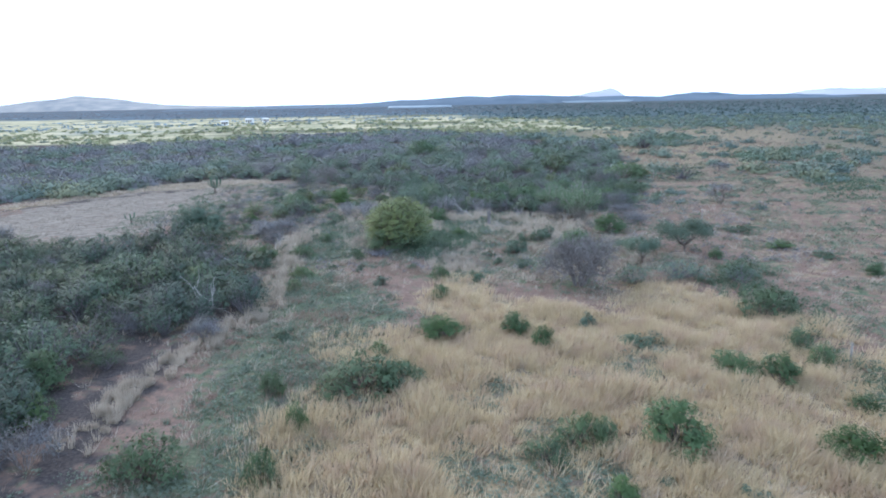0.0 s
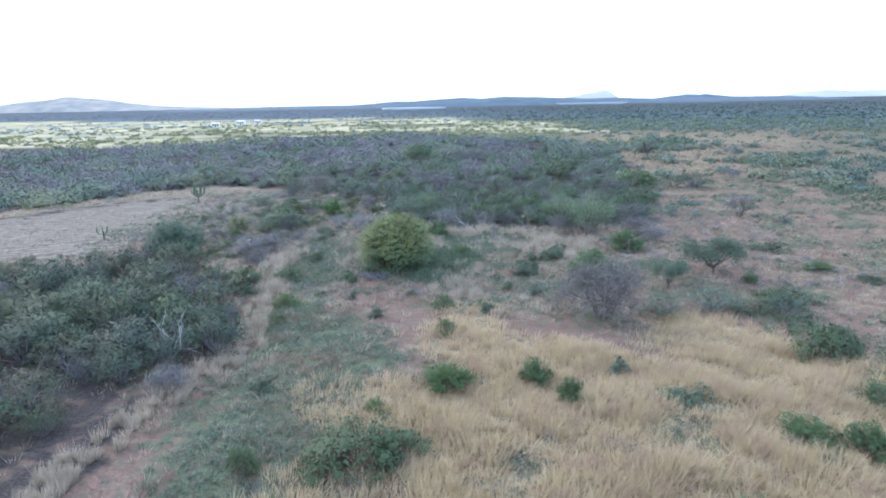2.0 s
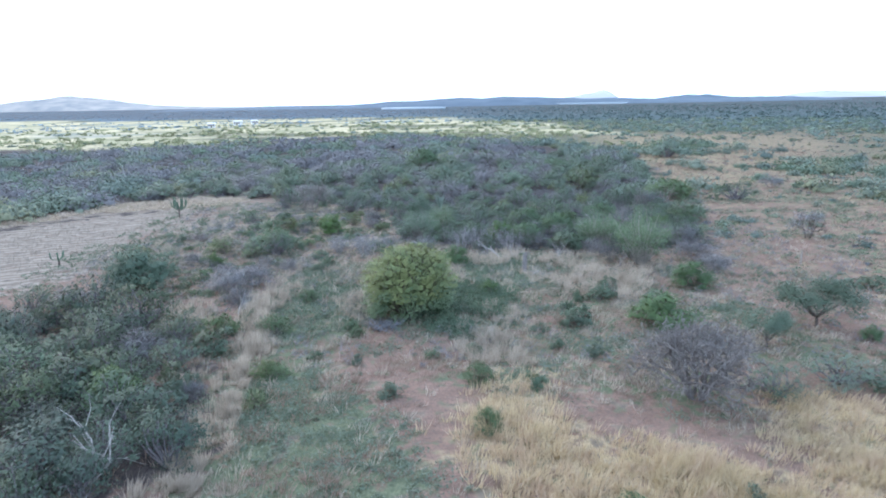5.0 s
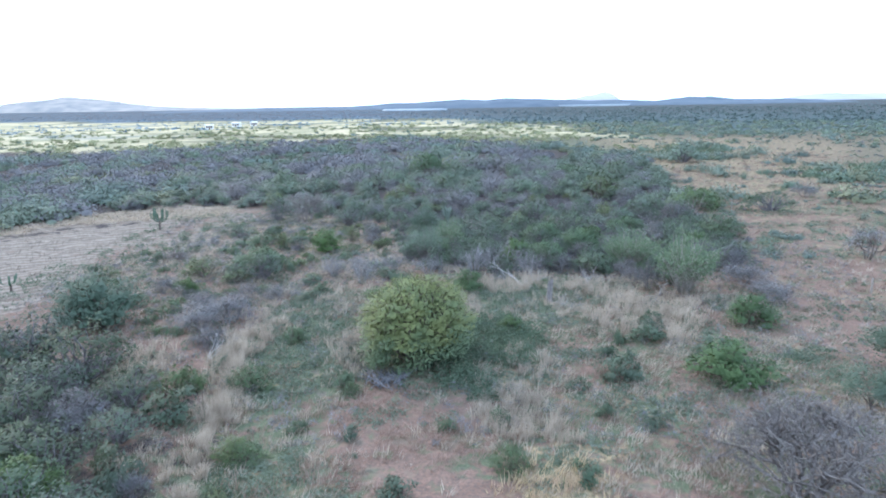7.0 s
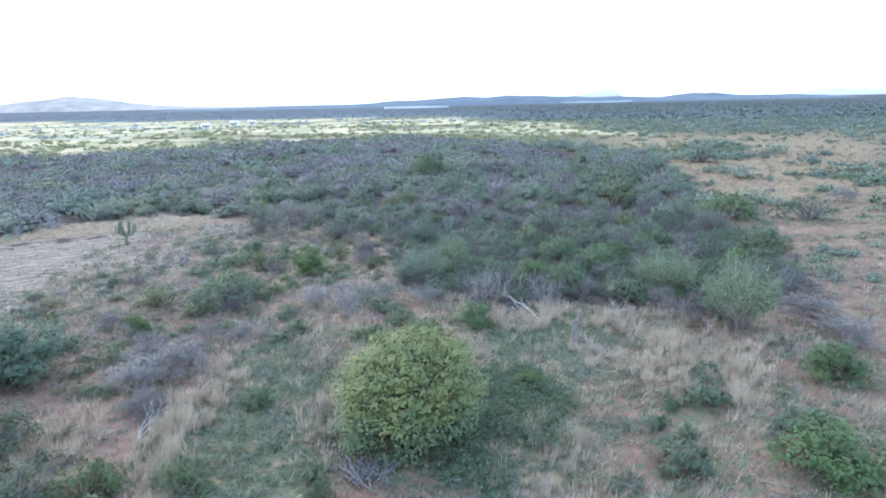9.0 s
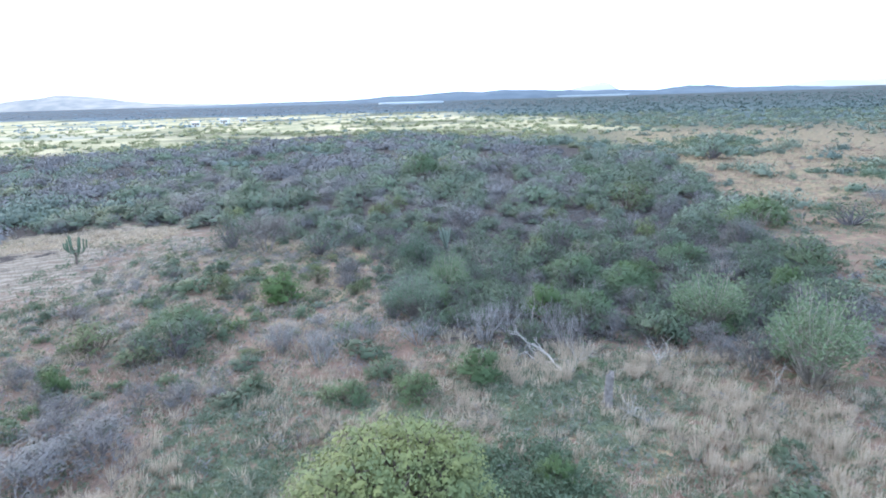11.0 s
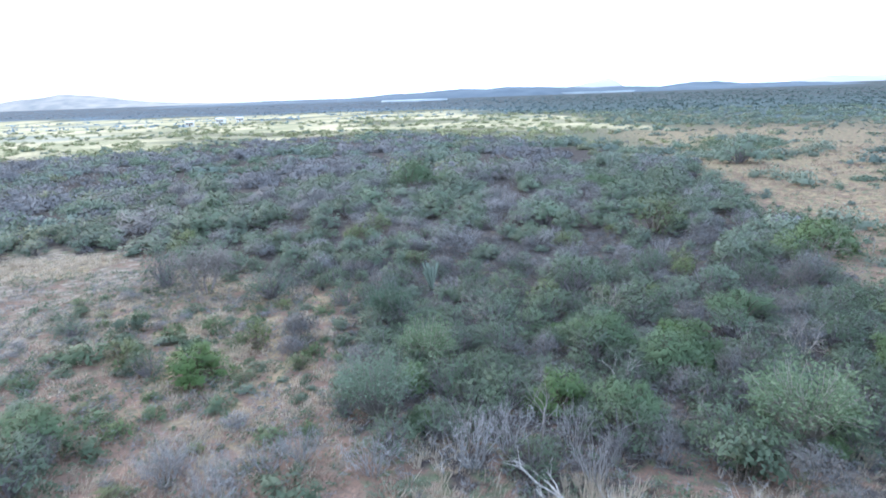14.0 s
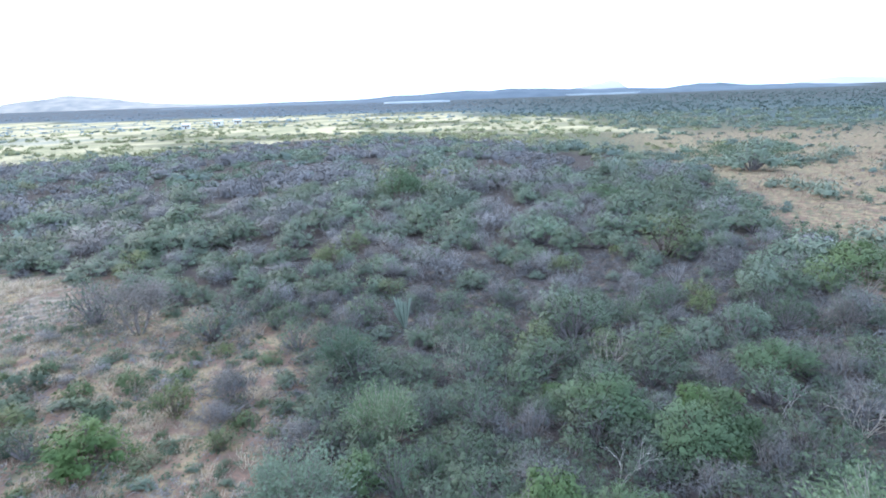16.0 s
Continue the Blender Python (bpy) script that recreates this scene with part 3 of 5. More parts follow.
def umbrella(name, seed, w, h):
    """A thorn tree: forked trunk, flat feathery crown."""
    rng = np.random.RandomState(seed)
    wood, cl = Wood(seed), []
    fork = np.array((0, 0, h * 0.2))
    wood.stem((0, 0, -0.1), fork, 0.11, 0.08, 2, 0.1)
    for k in range(8):
        a, s = 2 * np.pi * k / 8 + rng.uniform(-0.3, 0.3), rng.uniform(0.4, 0.9)
        end = np.array((np.cos(a) * s * w * 0.42, np.sin(a) * s * w * 0.42, h * (0.92 - 0.4 * s * s) * rng.uniform(0.9, 1.0)))
        wood.stem(fork, end, 0.05, 0.015, 3, 0.12)
        for _ in range(3):
            p = end + rng.normal(size=3) * (0.13 * w, 0.13 * w, 0.05 * h)
            wood.stem(end, p, 0.02, 0.008, 1)
            cl.append((p[0], p[1], p[2] - 0.02 * h, w * rng.uniform(0.12, 0.19)))
    top = new(name)
    part("trunk", wood.mesh("trunk", MAT["stem"], 5), top)
    v, f, w = crown_of(rng, cl, 9000, 0.11, 0.34, 0.25, 0.85)
    part("crown", mesh_of("crown", v, f, [MAT["blue"]], w), top)
    return top


def round_tree(seed):
    """A round tree, yellowing above, greener where its crown meets the grass."""
    rng = np.random.RandomState(seed + 1)
    cl = []
    for k in range(84):
        z, a = 1 - 1.45 * (k + 0.5) / 84, 2.4 * k + rng.uniform(-0.3, 0.3)
        s, r = np.sqrt(1 - z * z) * rng.uniform(0.82, 1.04), rng.uniform(0.6, 0.95)
        cl.append((np.cos(a) * s * 2.5, np.sin(a) * s * 2.5, 2.7 + z * 2.5 * rng.uniform(0.92, 1.03), r))
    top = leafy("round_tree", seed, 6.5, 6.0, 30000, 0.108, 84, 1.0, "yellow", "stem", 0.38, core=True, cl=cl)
    cl = []
    for k in range(38):
        a, z = 2 * np.pi * k / 38 * 5 + rng.uniform(-0.2, 0.2), rng.uniform(0.2, 2.5)
        s = 2.7 * np.sqrt(max(0.2, 1 - ((z - 2.6) / 3.6) ** 2))
        cl.append((np.cos(a) * s, np.sin(a) * s, z, rng.uniform(0.5, 0.8)))
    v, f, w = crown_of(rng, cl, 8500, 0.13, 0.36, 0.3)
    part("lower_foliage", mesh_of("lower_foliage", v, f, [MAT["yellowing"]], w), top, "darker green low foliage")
    return top


# kind: width and height as built, variants, maker, category, label
KINDS = {
    "G": (3.0, 2.3, 4, lambda s: leafy("shrub", s, 3.0, 2.3, 3700, 0.12, 22, 0.54, "green", wide=0.36, core=True), "shrub", "dense dark green leafy shrub on dry ground"),
    "g": (1.3, 1.0, 4, lambda s: leafy("small_shrub", s, 1.3, 0.85, 800, 0.1, 12, 0.24, "moss", wide=0.34), "shrub", "small green leafy shrub among dry grass"),
    "S": (3.0, 1.4, 4, lambda s: leafy("sprawling_shrub", s, 3.0, 1.4, 3000, 0.105, 30, 0.42, "dull", wide=0.34, low=0.1), "shrub", "low sprawling dull green shrub in dry grass"),
    "s": (1.8, 0.9, 4, lambda s: leafy("low_shrub", s, 1.8, 0.9, 800, 0.12, 14, 0.32, "dull", wide=0.34, low=0.1), "shrub", "low dull green shrub on bare red soil"),
    "B": (4.0, 2.8, 5, lambda s: leafy("thorn_shrub", s, 4.0, 2.8, 2300, 0.118, 28, 0.64, "blue", "twig", 0.32, 0.85, 0.2), "shrub", "feathery blue-green thorn shrub with thin stems"),
    "b": (4.0, 2.8, 4, lambda s: leafy("thorn_shrub", s, 4.0, 2.8, 1500, 0.16, 22, 0.7, "mist", "twig", 0.36, 0.85, 0.2, True), "shrub", "feathery blue-green thorn shrub deep in the thicket"),
    "T": (3.4, 2.6, 5, lambda s: leafy("thicket_shrub", s, 3.4, 2.6, 2150, 0.115, 24, 0.56, "moss", "twig", 0.34, 0.9, 0.2), "shrub", "dull green leafy shrub crowded in the thicket"),
    "t": (3.4, 2.6, 4, lambda s: leafy("thicket_shrub", s, 3.4, 2.6, 1300, 0.155, 20, 0.6, "sage", "twig", 0.36, 0.9, 0.2, True), "shrub", "dull green leafy shrub deep in the thicket"),
    "W": (4.2, 3.3, 5, lambda s: leafy("wood_thorn", s, 4.2, 3.3, 2400, 0.145, 24, 0.8, "dark", "twig", 0.36, 0.75, 0.25), "shrub", "dark green feathery thorn bush in close wood"),
    "V": (4.4, 3.3, 4, lambda s: leafy("wood_thorn", s, 4.4, 3.3, 2400, 0.145, 22, 0.86, "wood", "twig", 0.36, 0.7, 0.3), "shrub", "olive-green round-topped thorn bush in close wood"),
    "U": (4.4, 3.2, 3, lambda s: leafy("wood_thorn", s, 4.4, 3.2, 2400, 0.14, 24, 0.8, "blue", "twig", 0.34, 0.75, 0.25), "shrub", "blue-green feathery thorn bush in close wood"),
    "Q": (3.6, 2.6, 2, lambda s: twiggy("bare_thorn", s, 3.6, 2.6, 8, 2, 3, "twig", 1500, 0.4, 200, 0.13, fine="grim"), "shrub", "dark leafless thorn shrub in close wood"),
    "P": (3.6, 2.5, 4, lambda s: twiggy("bare_shrub", s, 3.6, 2.5, 9, 2, 3, "dead", 1000, 0.4, 220, 0.1, 0.5, 0.03, "grim"), "shrub", "leafless purplish-grey twiggy shrub"),
    "p": (3.6, 2.5, 4, lambda s: twiggy("bare_shrub", s, 3.6, 2.5, 6, 2, 2, "twig", 1150, 0.44, 0, 0.16), "shrub", "leafless purplish-grey shrub deep in the thicket"),
    "N": (4.6, 4.4, 2, lambda s: shooty("misty_shrub", s, 4.6, 4.4, 75, 56, 0.14, "mist", "dead"), "shrub", "tall airy grey-blue shrub of fine upright shoots"),
    "O": (2.6, 2.0, 3, lambda s: leafy("olive_shrub", s, 2.6, 2.0, 1500, 0.108, 18, 0.44, "olive", wide=0.34), "shrub", "olive to yellow-green leafy shrub"),
    "F": (5.5, 3.8, 2, lambda s: leafy("green_tree", s, 5.5, 3.8, 9000, 0.13, 30, 0.95, "fern", "stem", 0.36, 0.65, 0.3), "tree", "fresh green low tree with layered feathery crown"),
    "E": (5.8, 4.3, 1, lambda s: leafy("thorn_tree", s, 5.8, 4.3, 15000, 0.125, 46, 0.92, "teal", "stem", 0.34, core=True), "tree", "round blue-green thorn tree reaching to the ground"),
    "L": (4.4, 4.2, 3, lambda s: shooty("pale_shrub", s, 4.4, 4.2, 80, 46, 0.16, "pale", "post"), "shrub", "tall pale green shrub of upright leafy shoots"),
    "D": (5.5, 5.0, 2, lambda s: twiggy("dead_tree", s, 5.5, 5.0, 5, 3, 3, "dead", 900, 0.45, 2400, 0.14, 0.6, 0.08, "husk", "ash"), "tree", "grey small tree with sparse pale withered leaves"),
    "J": (4.6, 4.0, 1, lambda s: twiggy("bare_tree", s, 4.6, 4.0, 4, 3, 3, "stem", 1500, 0.42, 0, 0.1, 0.6, 0.09, "fuzz"), "tree", "small bare tree with dark trunk and purplish twigs"),
    "R": (3.2, 2.6, 3, lambda s: twiggy("bare_shrub", s, 3.2, 2.6, 15, 3, 2, "silver", 260, 0.4, 0, 0.1, 0.26, 0.022, "fuzz"), "shrub", "leafless silver-grey shrub of fanned upright stems"),
    "K": (4.0, 3.6, 1, lambda s: shooty("fresh_shrub", s, 4.0, 3.6, 90, 60, 0.13, "teal", "dead"), "shrub", "blue-green shrub of dense upright leafy shoots"),
    "M": (7.3, 5.6, 1, lambda s: twiggy("withered_tree", s, 7.3, 5.6, 8, 4, 4, "dead", 700, 0.45, 2600, 0.13, 0.75, 0.12, "husk", "ash"), "tree", "large grey withered tree with dense bare twigs"),
    "A": (4.6, 2.9, 2, lambda s: umbrella("umbrella_thorn", s, 4.6, 2.9), "tree", "flat-topped thorn tree with a forked trunk"),
    "Y": (6.5, 6.0, 1, lambda s: round_tree(s), "tree", "round yellow-green leafy tree with crown down to the grass"),
}
MADE, PLACED = {}, []
pick = random.Random(4)


def put(kind, x, y, w, h, turn=None):
    """One plant of a kind, w wide and h high, rooted at x, y."""
    if y > 127 and kind in "BTP":
        kind = kind.lower()
    w0, h0, variants, maker, category, label = KINDS[kind]
    v = pick.randrange(variants)
    m = pose(x, y, float(land(np.float64(x), np.float64(y))) - 0.03, 0, 0, pick.uniform(0, 360) if turn is None else turn)
    if (kind, v) in MADE:
        ob = copy_thing(MADE[kind, v], m)
    else:
        ob = MADE[kind, v] = maker(100 + 17 * v + ord(kind))
        ob.matrix_basis = m
        tagged(ob, label, category, group="plants of the dry bush")
    squeeze = pick.uniform(0.9, 1.12)
    ob.scale = (w / w0 * squeeze, w / w0 / squeeze, h / h0)
    PLACED.append((x, y, w))
    return ob


# ---------------- ground and distance ----------------


def spread(low, high, step, far, rate):
    """Line positions: even between low and high, then ever wider out to far."""
    mid = list(np.arange(low, high + 1e-6, step))
    up, down, d = [mid[-1]], [mid[0]], step
    while up[-1] < far:
        d *= rate
        up.append(up[-1] + d)
    d = step
    while down[0] > -far:
        d *= rate
        down.insert(0, down[0] - d)
    return np.array(down[:-1] + mid + up[1:])


gx, gy = spread(-76, 50, 1.25, 5200, 1.1), spread(10, 130, 1.25, 5200, 1.1)
X, Y = np.meshgrid(gx, gy)
verts = np.stack([X, Y, land(X, Y)], -1).reshape(-1, 3)
cols = len(gx)
i = (np.arange(len(gy) - 1)[:, None] * cols + np.arange(cols - 1)[None]).ravel()
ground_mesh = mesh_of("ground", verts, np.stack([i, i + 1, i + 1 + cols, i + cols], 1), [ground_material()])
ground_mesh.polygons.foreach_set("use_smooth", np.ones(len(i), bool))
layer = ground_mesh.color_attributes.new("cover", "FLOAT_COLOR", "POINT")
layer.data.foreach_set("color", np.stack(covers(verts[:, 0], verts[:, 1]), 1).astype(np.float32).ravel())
# Weight of the painted sunlight over the far grass band.
sunlit_band = ground_mesh.attributes.new("sunlit_glade", "FLOAT", "POINT")
sunlit_band.data.foreach_set("value", (1.28 * soft(BAND, verts[:, 0], verts[:, 1], 36) * np.clip(1 - (verts[:, 0] + 200) / 700, 0.85, 1) - 0.4).astype(np.float32))
# Where the haze-tinted far woodland colour covers the plain.
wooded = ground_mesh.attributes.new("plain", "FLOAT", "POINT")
plain_haze = np.clip((np.hypot(verts[:, 0], verts[:, 1]) - 300) / 260, 0, 1) * (1 - soft(SAND, verts[:, 0], verts[:, 1], 20)) * (1 - soft(BAND, verts[:, 0], verts[:, 1], 90))
wooded.data.foreach_set("value", (1.2 * plain_haze).astype(np.float32))
# Bearing weight of the haze blue, full in the west.
west_haze = ground_mesh.attributes.new("west_haze", "FLOAT", "POINT")
west_haze.data.foreach_set("value", np.clip((8 - np.degrees(np.arctan2(verts[:, 0], np.maximum(verts[:, 1], 1)))) / 14, 0, 1).astype(np.float32))
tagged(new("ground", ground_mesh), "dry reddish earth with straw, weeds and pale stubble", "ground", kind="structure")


def hill(name, label, x, y, peaks, depth, mat, seed):
    """A far ridge: peaks of (offset, height, half width)."""
    half = max(abs(o) + 2.2 * s for o, _, s in peaks)
    u, v = np.linspace(-half, half, 90), np.linspace(-1, 1, 14)
    U, V = np.meshgrid(u, v)
    z = sum(hh * np.exp(-np.abs((U - o) / s) ** 2.4) for o, hh, s in peaks)
    z = z * np.cos(V * np.pi / 2) ** 0.8 * (1 + 0.07 * wobble(U, V * depth, half / 6, seed) + 0.05 * wobble(U, V * depth, half / 18, seed + 1)) - 3
    p = np.stack([x + U, y + V * depth, z], -1).reshape(-1, 3)
    i = (np.arange(13)[:, None] * 90 + np.arange(89)[None]).ravel()
    me = mesh_of(name, p, np.stack([i, i + 1, i + 91, i + 90], 1), [mat])
    me.polygons.foreach_set("use_smooth", np.ones(len(i), bool))
    return tagged(new(name, me), label, "hill", kind="structure")


# Hill materials with the distance haze painted in, palest for the farthest.
HAZED = {
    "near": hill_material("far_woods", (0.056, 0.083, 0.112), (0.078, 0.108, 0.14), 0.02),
    "mid": hill_material("hazed_hillside", (0.16, 0.17, 0.18), (0.265, 0.252, 0.235), 0.014),
    "far": hill_material("hazed_mesa", (0.29, 0.3, 0.33), (0.36, 0.365, 0.39), 0.004),
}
hill("hill_1", "broad hazy wooded hill on the horizon", -1800, 3500, [(20, 35, 280), (-190, 31, 420), (400, 17, 450), (-900, 20, 500)], 400, HAZED["mid"], 21)
hill("hill_2", "long low dark wooded ridge", 120, 2200, [(-190, 14, 190), (60, 19, 210), (330, 17, 260), (800, 13, 350), (-620, 9, 360)], 260, HAZED["near"], 23)
hill("hill_3", "pale flat-topped mountain in the haze", 930, 3800, [(50, 40, 48), (-15, 37, 70), (-110, 25, 80), (-215, 14, 90), (-560, 20, 200)], 300, HAZED["far"], 25)
hill("hill_4", "low dark knoll on the horizon", 1000, 2600, [(0, 18, 110), (250, 16, 260), (-250, 13, 200)], 240, HAZED["near"], 27)
hill("hill_5", "pale far hills in the haze", 2250, 3800, [(-100, 32, 150), (200, 36, 220)], 300, HAZED["far"], 29)

pan = hill_material("salt_pan", (0.26, 0.3, 0.33), (0.34, 0.38, 0.4), 0.02)


def flat_pan(name, x, y, w, d, z):
    """A bright bare pan with an uneven shore."""
    a = np.linspace(0, 2 * np.pi, 60, endpoint=False)
    r = 1 + 0.18 * wobble(a * 10, a, 12, int(y)) * np.sin(a * 3)
    rim = np.stack([x + np.cos(a) * w * r, y + np.sin(a) * d * r, np.full(60, z)], 1)
    v = np.concatenate([rim, rim * (1, 1, 0) - (0, 0, 0.5), [[x, y, z]]])
    i = np.arange(60)
    j = (i + 1) % 60
    f = np.concatenate([np.stack([np.full(60, 120), i, j], 1), np.stack([i, i + 60, j + 60], 1), np.stack([i, j + 60, j], 1)])
    return tagged(new(name, mesh_of(name, v, f, [pan])), "bright pale bare pan far out on the plain", "water", kind="structure")


flat_pan("water_1", -35, 1560, 70, 90, 3.0)
flat_pan("water_2", 480, 2050, 130, 120, 4.5)

# ---------------- plants that stand out, from the near grass to the thicket ----------------
put("G", 12.1, 28.7, 3.00, 2.46)
put("G", 19.2, 27.5, 2.44, 1.69)
put("G", 18.2, 36.8, 2.83, 1.34)
put("G", 19.9, 35.2, 2.25, 1.83)
put("g", 18.0, 34.6, 1.04, 0.75)
put("S", -2.4, 36.1, 5.00, 2.10)
put("S", -0.3, 36.2, 2.67, 1.51)
put("G", -1.9, 40.4, 1.37, 0.94)
put("G", 1.6, 43.4, 3.19, 1.67)
put("G", 6.8, 44.1, 1.98, 1.51)
put("G", 8.3, 41.7, 1.66, 1.43)
put("g", 11.9, 45.4, 1.54, 1.28)
put("g", 14.5, 41.3, 2.45, 1.14)
put("S", 9.1, 29.4, 1.51, 1.29)
put("S", 6.2, 28.1, 2.17, 1.12)
put("G", 8.6, 24.9, 1.29, 1.12)
put("g", 10.7, 25.9, 0.89, 0.51)
put("g", 13.7, 24.5, 1.49, 0.81)
put("S", -10.6, 27.4, 3.27, 2.16)
put("S", -5.6, 26.7, 1.48, 1.95)
put("S", -7.2, 35.3, 1.50, 1.53)
put("S", -5.0, 31.4, 1.34, 1.69)
put("g", -8.3, 44.0, 1.30, 0.94)
put("g", -2.7, 56.1, 1.89, 0.95)
put("S", 1.9, 52.1, 2.20, 1.11)
put("A", 26.0, 66.0, 5.60, 3.30)
put("A", 20.8, 62.5, 3.41, 2.37)
put("G", 27.8, 62.8, 1.43, 1.17)
put("S", 27.4, 56.8, 3.35, 1.83)
put("S", 24.8, 47.0, 4.37, 2.20)
put("S", 23.8, 40.4, 1.55, 1.39)
put("S", 23.5, 37.3, 1.91, 1.61)
put("S", 22.3, 31.5, 1.57, 0.96)
put("G", 36.0, 66.9, 2.82, 1.02)
put("g", 38.4, 62.3, 2.89, 0.84)
put("G", 38.4, 55.8, 2.12, 1.18)
put("B", -33.4, 66.4, 4.99, 2.50)
put("V", -28.6, 57.6, 6.26, 2.42)
put("W", -27.9, 50.2, 3.37, 2.54)
put("W", -26.1, 53.6, 4.05, 2.03)
put("V", -21.8, 48.5, 3.87, 2.54)
put("U", -17.1, 45.8, 3.46, 2.91)
put("W", -23.1, 61.2, 4.10, 2.57)
put("V", -18.6, 58.0, 4.37, 2.93)
put("W", -12.6, 49.8, 3.55, 3.02)
put("U", -15.6, 49.6, 3.80, 2.80)
put("R", -20.6, 47.2, 2.80, 2.30)
put("Q", -13.7, 44.2, 2.98, 1.96)
put("W", -23.6, 42.0, 4.24, 2.50)
put("G", -20.1, 36.8, 2.80, 2.45)
put("V", -20.2, 41.8, 4.40, 2.70)
put("V", -18.0, 39.4, 2.16, 1.68)
put("W", -21.3, 34.8, 3.24, 2.38)
put("P", -16.1, 28.3, 3.40, 2.40)
put("G", -18.8, 33.0, 3.09, 1.57)
put("B", -32.4, 74.0, 3.70, 2.48)
put("P", -28.9, 73.6, 4.30, 2.47)
put("W", -32.0, 53.3, 3.57, 2.69)
put("Q", -34.1, 62.2, 2.60, 2.35)
put("E", -25.9, 79.2, 6.53, 4.60)
put("O", -10.2, 55.4, 1.63, 1.31)
put("O", -10.6, 59.5, 1.86, 1.39)
put("g", 9.8, 68.1, 2.45, 1.71)
put("g", 12.9, 73.7, 2.37, 1.59)
put("g", 16.5, 70.7, 2.82, 1.56)
put("J", 41.4, 94.6, 4.60, 4.00)
put("g", 35.8, 75.2, 3.57, 1.38)
put("V", -17.5, 46.9, 2.27, 1.93)
put("W", -18.8, 51.2, 3.32, 2.45)
put("W", -15.4, 47.4, 2.90, 2.40)
put("Q", -19.6, 61.8, 3.50, 2.35)
put("U", -27.5, 60.1, 2.25, 1.91)
put("V", -22.6, 52.1, 2.16, 1.84)
put("Q", -19.4, 46.0, 2.07, 2.11)
put("Y", -2.3, 71.4, 7.60, 5.50)
put("G", 15.6, 67.0, 4.30, 2.60)
put("G", 21.2, 76.0, 3.48, 2.40)
put("M", 13.4, 55.5, 7.24, 5.69)
put("g", 10.0, 71.8, 1.01, 0.88)
put("g", 11.0, 70.7, 1.02, 0.86)
put("g", 6.8, 66.5, 1.39, 0.87)
put("g", 14.6, 77.6, 1.47, 1.12)
put("g", 2.0, 62.6, 1.42, 1.13)
put("g", 7.6, 63.0, 1.27, 0.94)
put("g", 9.5, 61.7, 1.08, 1.11)
put("g", -5.3, 61.2, 1.14, 0.78)
put("g", -8.0, 61.9, 1.11, 0.85)
put("S", 2.0, 57.9, 1.93, 1.21)
put("g", 5.0, 56.9, 1.33, 1.22)
put("S", -0.7, 62.0, 1.12, 0.57)
put("g", -10.9, 84.8, 2.70, 1.27)
put("g", -6.3, 67.2, 1.35, 1.55)
put("S", -11.7, 67.1, 2.71, 1.52)
put("g", -14.7, 63.9, 2.91, 2.13)
put("S", -10.0, 59.3, 2.04, 1.00)
put("g", -10.2, 56.4, 1.27, 1.19)
put("Q", -17.6, 77.2, 4.80, 2.30)
put("Q", -16.2, 79.6, 4.30, 2.00)
put("Q", -15.9, 73.6, 2.60, 1.80)
put("g", -14.7, 57.3, 2.13, 2.47)
put("G", -18.2, 56.3, 3.19, 2.33)
put("Q", -13.8, 56.4, 1.61, 1.54)
put("T", -17.0, 92.0, 3.66, 2.89)
put("T", -19.5, 92.2, 3.41, 2.11)
put("P", -16.7, 94.0, 2.70, 2.17)
put("O", -22.9, 93.5, 4.38, 2.42)
put("g", -21.7, 85.9, 1.75, 1.29)
put("P", -17.1, 74.3, 1.51, 0.96)
put("L", 19.6, 84.8, 6.15, 5.51)
put("Q", 26.4, 91.3, 3.87, 2.99)
put("T", 33.4, 109.9, 5.01, 2.85)
put("B", 47.4, 125.6, 6.95, 3.40)
put("P", 59.3, 138.2, 4.58, 2.75)
put("S", 40.2, 131.9, 5.16, 2.76)
put("R", -10.5, 92.1, 3.15, 2.22)
put("R", -8.0, 91.9, 2.88, 1.95)
put("R", 4.3, 93.9, 4.06, 2.88)
put("R", 7.5, 91.1, 2.96, 2.87)
put("F", 10.0, 96.0, 4.00, 2.70)
put("B", 14.4, 94.4, 3.39, 2.42)
put("Q", 25.6, 87.0, 4.80, 1.90)
put("R", 7.3, 94.1, 3.22, 2.64)
put("P", 16.3, 87.9, 2.55, 1.83)
put("P", 17.0, 85.9, 2.64, 3.12)
put("P", 25.2, 81.5, 4.39, 1.60)
put("G", 4.2, 76.8, 1.66, 1.20)
put("g", 14.2, 76.5, 1.81, 0.94)
put("g", 10.8, 73.7, 1.47, 1.20)
put("g", 9.5, 71.3, 1.10, 1.12)
put("g", 10.9, 70.1, 1.06, 0.95)
put("g", 9.2, 67.1, 1.55, 1.48)
put("O", -19.0, 90.7, 3.14, 1.61)
put("O", -18.3, 105.8, 2.88, 2.01)
put("G", -21.9, 86.5, 1.82, 1.83)
put("P", -24.7, 87.9, 2.23, 1.96)
put("g", -14.2, 70.4, 1.32, 0.81)
put("P", -14.8, 84.6, 1.52, 0.77)
put("S", -10.6, 75.0, 2.11, 1.23)
put("S", -15.6, 66.5, 3.00, 1.66)
put("S", -5.9, 66.2, 1.15, 0.83)
put("g", -15.5, 95.2, 1.87, 1.41)
put("T", 9.2, 112.0, 4.26, 3.05)
put("T", 16.0, 112.7, 4.30, 2.47)
put("T", -1.0, 94.0, 2.75, 2.31)
put("B", 5.2, 106.0, 3.35, 2.52)
put("B", 13.6, 103.9, 4.07, 2.18)
